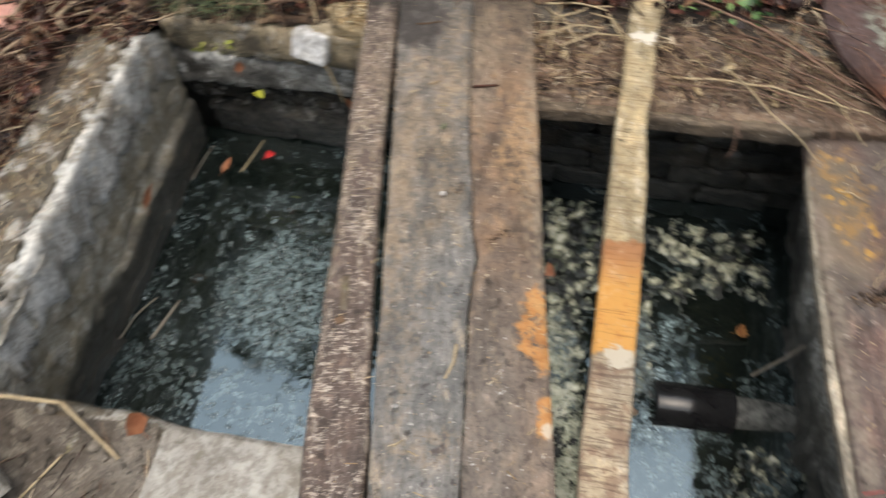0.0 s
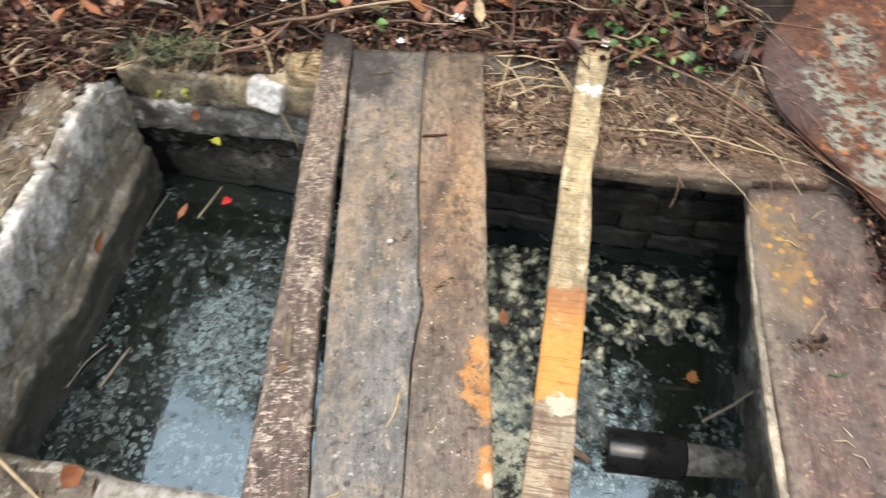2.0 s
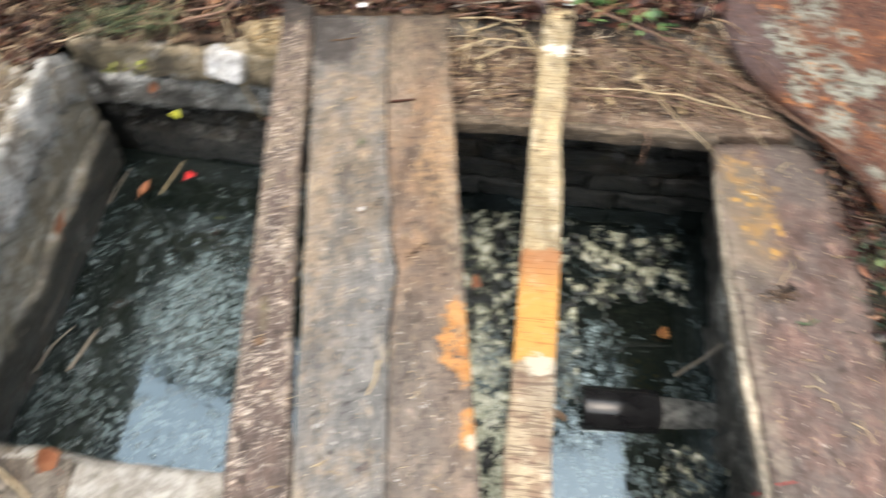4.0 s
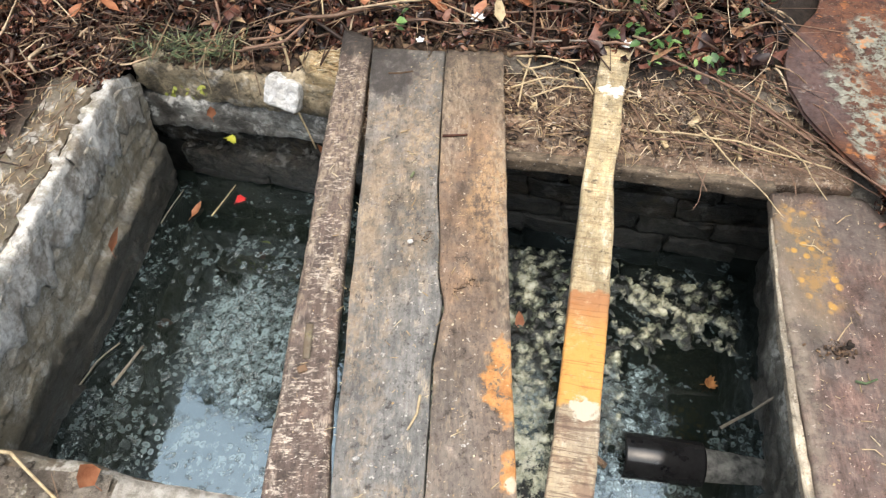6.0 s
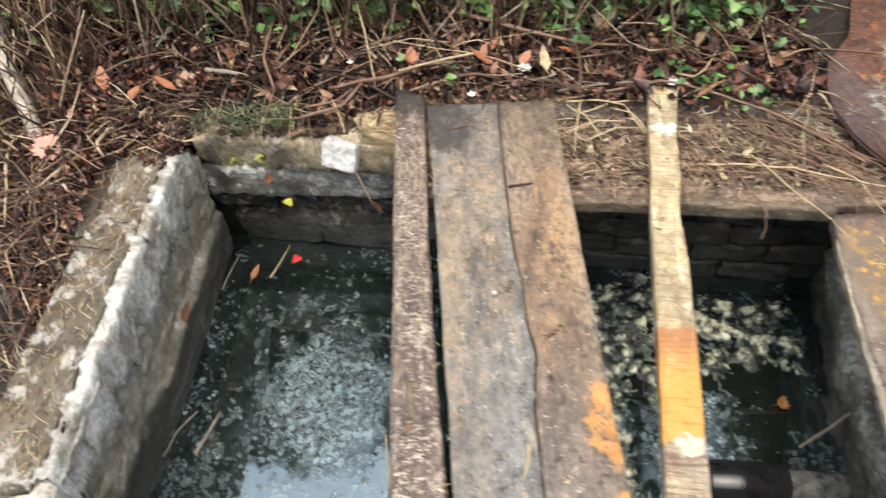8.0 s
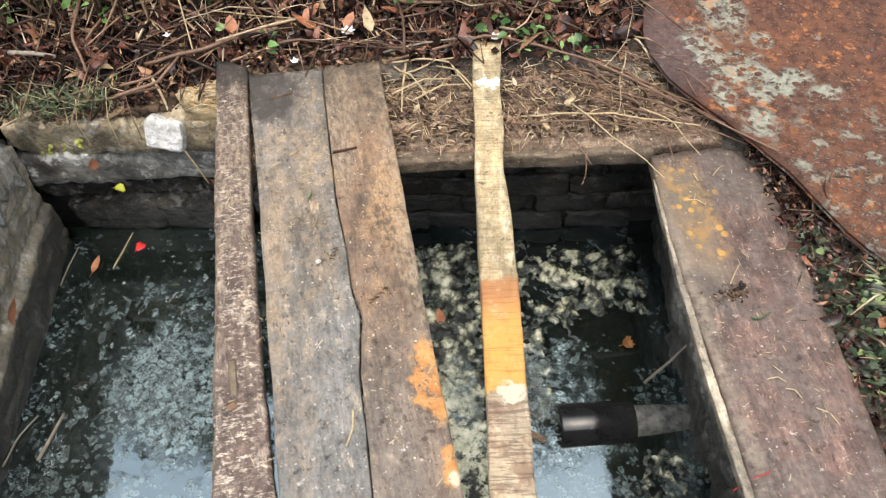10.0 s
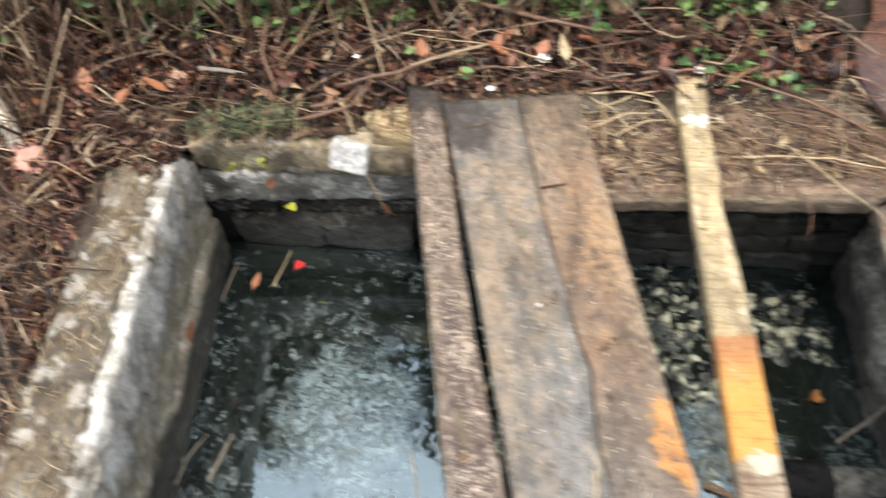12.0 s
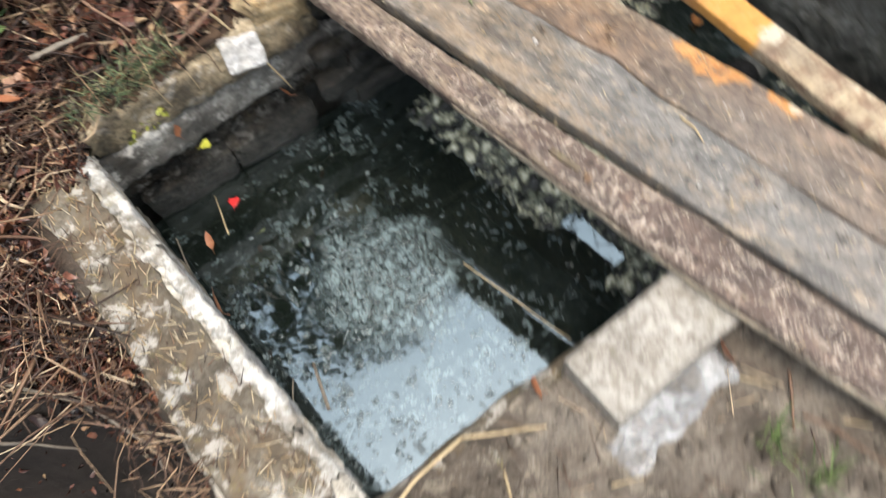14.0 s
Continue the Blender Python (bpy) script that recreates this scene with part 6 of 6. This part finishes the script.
def build_crumbs():
    rng = random.Random(41)
    acc = Acc()

    clot = Acc()

    def bit(x, y, z, s, acc=acc):
        if rng.random() < 0.45:
            a = rng.uniform(0, 6.3)
            l = s * rng.uniform(3, 7)
            tube(acc, [(x, y, z + 0.001), (x + l * math.cos(a), y + l * math.sin(a), z + 0.002)], s * 0.35, s * 0.25, 4, 1)
        else:
            block(acc, (x, y, z), s * rng.uniform(0.7, 1.6), s, s * 0.6, rng.uniform(0, 40), 0, rng.uniform(0, 180), rng.random() * 9, s * 0.1, s * 0.2, 1)

    for k in range(760):
        x, y = rng.uniform(-0.05, 0.46), rng.uniform(0.4, 1.98)
        if -0.07 + (2 - y) * 0.04 < x < 0.37 + (2 - y) * 0.05:
            bit(x, y, 0.052 if x > 0.1 else 0.047, min(rng.lognormvariate(-6.35, 0.45), 0.004))
    for cx, cy in ((0.22, 1.34), (0.3, 1.2), (0.33, 1.22), (1.13, 1.15)):
        for k in range(26):
            bit(rng.gauss(cx, 0.011), rng.gauss(cy, 0.01), 0.053 if cx < 1 else -0.015, rng.uniform(0.0012, 0.0032), clot)
    for k in range(260):
        bit(rng.uniform(1.05, 1.3), rng.uniform(0.5, 1.58), -0.018, min(rng.lognormvariate(-6.3, 0.5), 0.005))
    tagged(part("crumbs", clot, mulch_mat), "small clots of dirt and chaff on the planks", "debris", kind="stuff")
    tagged(part("crumbs", acc, straw_mat), "crumbs of straw and dirt on the boards", "debris", kind="stuff")
    acc = Acc()
    pale = Acc()
    for k in range(1700):
        x, y = rng.uniform(0.0, 1.24), rng.uniform(1.66, 2.0)
        if y < 1.72 - 0.09 * x:
            continue
        a, l = rng.uniform(0, 6.3), rng.uniform(0.01, 0.06)
        z = 0.004 + rng.uniform(0, 0.008)
        tube(pale if k % 4 == 0 else acc, [(x, y, z), (x + l * math.cos(a) * 0.5, y + l * math.sin(a) * 0.5, z + rng.uniform(0, 0.008)), (x + l * math.cos(a), y + l * math.sin(a), z)], rng.uniform(0.0008, 0.0022), 0.0008, 4, 2)
    mulch = Acc()
    for k in range(1500):
        x, y = rng.uniform(0.0, 1.24), rng.uniform(1.69, 2.0)
        q = min(rng.lognormvariate(-5.3, 0.5), 0.014)
        block(mulch, (x, y, 0.001 + q * 0.2), q * rng.uniform(0.8, 2.4), q, q * 0.6, rng.gauss(0, 20), rng.gauss(0, 20), rng.uniform(0, 180), k * 0.7, q * 0.15, q * 0.2, 1)
    for k in range(1500):
        x, y = rng.uniform(-0.8, 0.45), rng.uniform(2.02, 2.14)
        if x > -0.11 and y < 2.04:
            continue
        q = min(rng.lognormvariate(-5.0, 0.55), 0.02)
        z = max(ground_z(x, y), -0.072 if x < -0.06 else -0.01) + q * 0.2
        block(mulch, (x, y, z), q * rng.uniform(0.8, 3.0), q, q * 0.6, rng.gauss(0, 25), rng.gauss(0, 25), rng.uniform(0, 180), k * 0.37, q * 0.2, q * 0.2, 1)
    tagged(part("bark_mulch", mulch, mulch_mat), "dark crumbs of rotten bark on the beam", "mulch", kind="stuff")
    for k in range(320):
        x, y = rng.uniform(0.0, 1.24), rng.uniform(1.7, 2.0)
        m = pose(x, y, 0.004, rng.gauss(0, 20), rng.gauss(0, 20), rng.uniform(0, 360))
        ln = rng.uniform(0.008, 0.028)
        blade(acc, m, ln, ln * 0.5, 0.3, 0.3)
    for k in range(520):
        x, y = rng.uniform(-0.985, -0.82), rng.uniform(0.88, 2.0)
        a, l = rng.gauss(1.57, 0.7), rng.uniform(0.008, 0.04)
        z = -0.012 - 0.027 * (y - 0.86) + 0.006
        tube(pale if k % 2 else acc, [(x, y, z), (x + l * math.cos(a), y + l * math.sin(a), z + 0.006)], 0.0014, 0.0008, 4, 2)
    for k in range(260):
        x, y = rng.uniform(-1.0, 0.0), rng.uniform(-0.1, 0.72)
        a, l = rng.uniform(0, 6.3), rng.uniform(0.015, 0.09)
        z = ground_z(x, y) + 0.006
        tube(acc, [(x, y, z), (x + l * math.cos(a), y + l * math.sin(a), z + 0.006)], 0.0016, 0.0008, 4, 2)
    tagged(part("straw_litter", pale, straw_mat), "pale straw bits on the beam and wall", "debris", kind="stuff")
    tagged(part("straw_litter", acc, twig_mat), "scattered dry straw and bark bits", "debris", kind="stuff")
    acc = Acc()
    lump(acc, (0.183, 1.32, 0.053), 0.007, 0.005, 0.005, 2.0, 0.3, 0.3, 6)
    tagged(part("pebble", acc, white_stone), "small pale pebble on the wide plank", "pebble", "pebbles on the planks")
    acc = Acc()
    lump(acc, (0.137, 0.802, 0.053), 0.008, 0.005, 0.004, 4.0, 0.4, 0.3, 6)
    tagged(part("pebble", acc, white_stone), "tiny white pebble on the wide plank", "pebble", "pebbles on the planks")


build_crumbs()


def build_clods():
    rng = random.Random(53)
    acc = Acc()
    for k in range(900):
        x = rng.uniform(-1.1, 0.0) if k % 4 else rng.uniform(1.33, 1.5)
        y = rng.uniform(-0.1, near_y(x) - 0.02) if k % 4 else rng.uniform(0.5, 1.5)
        if -0.36 < x < 0.12 and 0.55 < y < 0.76:
            continue
        r = min(rng.lognormvariate(-5.1, 0.55), 0.02)
        lump(acc, (x, y, ground_z(x, y) + r * 0.2), r * rng.uniform(0.8, 1.5), r, r * 0.6, k * 1.3, 0.5, rng.uniform(0, 3), 4)
    tagged(part("soil_clods", acc, soil), "crumbly clods of brown soil", "soil", kind="stuff")


build_clods()

# pale chips on the beam, a bark flake on the narrow plank, a leaf scrap on the wide one
for x, y, z, sx, sy, turn, mat, label in (
        (0.887, 1.803, 0.012, 0.045, 0.018, 50, fibre_wood, "pale chip of wood on the rotten beam"),
        (0.46, 1.834, 0.012, 0.03, 0.01, 60, fibre_wood, "thin splinter of wood on the rotten beam"),
        (0.8, 1.72, 0.012, 0.035, 0.012, -70, fibre_wood, "pale splinter on the beam's edge"),
        (0.99, 1.7, 0.012, 0.06, 0.008, 80, fibre_wood, "long pale splinter on the beam"),
        (-0.004, 1.05, 0.042, 0.016, 0.08, 5, top_conc, "dark grey flake on the narrow plank"),
        (-0.004, 0.985, 0.042, 0.02, 0.015, 30, mulch_mat, "dark crumb on the narrow plank"),
        (0.167, 1.524, 0.055, 0.006, 0.018, -20, moss_mat, "green leaf scrap on the wide plank")):
    acc = Acc()
    block(acc, (x, y, z), sx, sy, 0.006, 4, 3, turn, x * 9, 0.0015, 0.002, 4)
    tagged(part("chip", acc, mat), label, "chip")

# dirt clump, bent straws and a stub of stem on the side board
acc = Acc()
rng = random.Random(15)
for k in range(70):
    q = min(rng.lognormvariate(-5.6, 0.45), 0.009)
    block(acc, (rng.gauss(1.125, 0.02), rng.gauss(1.145, 0.013), -0.016 + q * 0.3), q * 1.6, q, q * 0.7, rng.gauss(0, 25), rng.gauss(0, 25), rng.uniform(0, 180), k * 0.9, q * 0.2, q * 0.2, 1)
tagged(part("dirt_clump", acc, mulch_mat), "clump of dark dirt crumbs on the side board", "dirt")
for k, (x0, y0, x1, y1) in enumerate(((1.122, 0.925, 1.16, 0.915), (1.155, 0.9, 1.182, 0.872), (1.2, 0.848, 1.232, 0.805), (1.13, 1.17, 1.17, 1.22), (1.105, 1.43, 1.15, 1.41), (1.2, 1.5, 1.24, 1.53))):
    stick("straw_bit", [(x0, y0, -0.014), ((x0 + x1) / 2 + 0.004, (y0 + y1) / 2 + 0.006, -0.01), (x1, y1, -0.014)], 0.0016, 0.001, straw_mat, "thin bent straw lying on the side board", "straw", 0.004, 80.0 + k, "straws on the board")
stick("stem_stub", [(1.145, 1.075, -0.013), (1.165, 1.07, -0.012), (1.19, 1.082, -0.011)], 0.003, 0.0026, moss_mat, "short greenish stem stub on the side board", "stem", 0.002, 90.0)

# fibrous rotten wood with loose splinters beside the white stone
rotten_lump = empty("rotten_wood", -0.14, 2.0, -0.12)
tagged(rotten_lump, "tan fibrous lump of rotten wood on the lintel", "wood")
acc = Acc()
bar(acc, [(-0.205, 1.972), (-0.14, 1.958), (-0.07, 1.945)], [(-0.215, 2.06), (-0.14, 2.07), (-0.07, 2.06)], lambda s: -0.022 + 0.012 * noise.noise(Vector((s * 5, 1, 0))), lambda s: 0.085 + 0.02 * noise.noise(Vector((s * 7, 4, 0))), 40, 16, 0.008, 0.009, 45, 0.012, 33.0, 0.03)
part("wood_lump", acc, fibre_wood, rotten_lump)
acc = Acc()
rng = random.Random(5)
for k in range(60):
    x, y = rng.gauss(-0.145, 0.03), rng.uniform(1.955, 2.06)
    a = rng.gauss(0.2, 0.4)
    l = rng.uniform(0.02, 0.06)
    z = -0.02 + rng.uniform(0, 0.008)
    tube(acc, [(x, y, z), (x + l * math.cos(a) * 0.5, y + l * math.sin(a) * 0.5, z + 0.004), (x + l * math.cos(a), y + l * math.sin(a), z)], 0.0022, 0.0012, 4, 2)
tagged(part("loose_fibre", acc, straw_mat, rotten_lump, "loose pale splinters"), kind="stuff")

# crumbled concrete at the right wall's foot
for c, r in (((1.175, 1.0, W - 0.01), (0.05, 0.07, 0.12)), ((1.185, 1.3, W - 0.02), (0.035, 0.08, 0.08)), ((1.18, 0.8, W), (0.06, 0.09, 0.12))):
    acc = Acc()
    lump(acc, c, *r, c[1] * 7, 0.5, 0, 12)
    tagged(part("rubble", acc, right_conc), "rough lump of broken concrete at the waterline", "rubble", "rubble at the wall")
acc = Acc()
lump(acc, (-0.865, 1.2, W - 0.02), 0.05, 0.06, 0.07, 7.7, 0.4)
tagged(part("rubble", acc, mortar), "dark wet stone at the tank wall's foot", "rubble", "rubble at the wall")


# ---- trees behind, seen in the water ----
def tree(x, y, h, cx, cy, cz, rx, ry, rz, n, seed, label):
    rng = random.Random(seed)
    ob = empty("tree", x, y, ground_z(x, y))
    tagged(ob, label, "tree", "trees behind the tank")
    t = Acc()
    tube(t, [(x, y, ground_z(x, y) - 0.05), (x + 0.1, y, h * 0.3), ((x + cx) / 2, (y + cy) / 2, h * 0.6), (cx, cy, h * 0.92)], 0.13, 0.02, 9, 14, seed, 0.06)
    part("trunk", t, bark_mat, ob)
    limbs = Acc()
    tips = []
    for k in range(34):
        z0 = h * rng.uniform(0.18, 0.85)
        s = z0 / h
        p = Vector((x + (cx - x) * s, y + (cy - y) * s, z0))
        a = rng.uniform(0, 6.3)
        q = Vector((cx + rx * rng.uniform(0.4, 1.0) * math.cos(a), cy + ry * rng.uniform(0.4, 1.0) * math.sin(a), min(max(z0 + rng.uniform(-0.2, 1.2), cz - rz), cz + rz)))
        tube(limbs, [p, (p + q) / 2 + Vector((0, 0, 0.2)), q], 0.035, 0.006, 5, 6, seed + k, 0.1)
        tips += [q, (p + q) / 2]
    part("limbs", limbs, bark_mat, ob)
    crown = Acc()
    made = 0
    while made < n:
        u = Vector((rng.gauss(0, 1), rng.gauss(0, 1), rng.gauss(0, 1))).normalized() * rng.random() ** 0.4
        p = Vector((cx + u.x * rx, cy + u.y * ry, cz + u.z * rz))
        if noise.noise(p * 0.9 + Vector((seed, 0, 0))) < -0.12:
            continue
        made += 1
        ln = rng.uniform(0.09, 0.2)
        blade(crown, pose(*p, rng.uniform(-60, 60), rng.uniform(-60, 60), rng.uniform(0, 360)), ln, ln * 0.65, -0.1, 0.3)
    part("crown", crown, hedge_mat, ob)


tree(0.9, 5.6, 10.2, 1.5, 5.4, 5.6, 3.2, 1.5, 5.1, 9500, 61, "tall leafy tree behind the brush")
tree(-4.6, 4.0, 6.0, -4.3, 3.9, 3.1, 1.6, 1.6, 2.8, 4500, 62, "dense leafy tree beside the brush")
tree(4.6, 4.2, 9.0, 4.4, 4.0, 4.8, 1.7, 1.7, 4.2, 4500, 63, "leafy tree beyond the rusty sheet")
tree(-2.3, 5.4, 9.0, -2.5, 5.2, 4.5, 1.75, 1.2, 4.2, 7500, 64, "lower leafy tree behind the brush")

# ---- bricks of the far wall ----
def brick_mesh(sx, sy, sz, seed, rough=0.006, n=2, material=None):
    acc = Acc()
    block(acc, (0, 0, 0), sx, sy, sz, 0, 0, 0, seed, rough, 0.012, n)
    mesh = bpy.data.meshes.new("brick")
    mesh.from_pydata(acc.v, [], acc.f)
    mesh.materials.append(material or brick_mat)
    mesh.polygons.foreach_set("use_smooth", [True] * len(mesh.polygons))
    return mesh


def build_bricks():
    rng = random.Random(77)
    base = Vector(wall_far["base"])
    turn = math.degrees(math.atan2(FAR_R[1] - FAR_L[1], FAR_R[0] - FAR_L[0]))
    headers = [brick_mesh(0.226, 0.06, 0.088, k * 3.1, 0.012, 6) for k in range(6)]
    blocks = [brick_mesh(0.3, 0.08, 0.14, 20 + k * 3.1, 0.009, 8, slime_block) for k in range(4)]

    def put(mesh, x, z, tilt, back=0.022):
        ob = new("brick", mesh)
        ob.parent = wall_far
        ob.matrix_basis = pose(x - base.x, far_y(x) + back + rng.uniform(-0.008, 0.006) - base.y, z - base.z, rng.gauss(0, tilt), rng.gauss(0, tilt), turn + rng.gauss(0, tilt))

    for row in range(6):
        z = -0.105 - row * 0.094
        x = 0.02 + (0.11 if row % 2 else 0.0)
        while x < 1.26:
            put(headers[rng.randrange(6)], x, z + rng.uniform(-0.004, 0.004), 2.2)
            x += rng.uniform(0.226, 0.236)
    for row in range(2):
        z = -0.41 - row * 0.137
        x = -0.72 + (0.14 if row % 2 else 0.0)
        while x < -0.08:
            put(blocks[rng.randrange(4)], x, z, 2.0, 0.105 - 0.04 * row)
            x += 0.302


build_bricks()
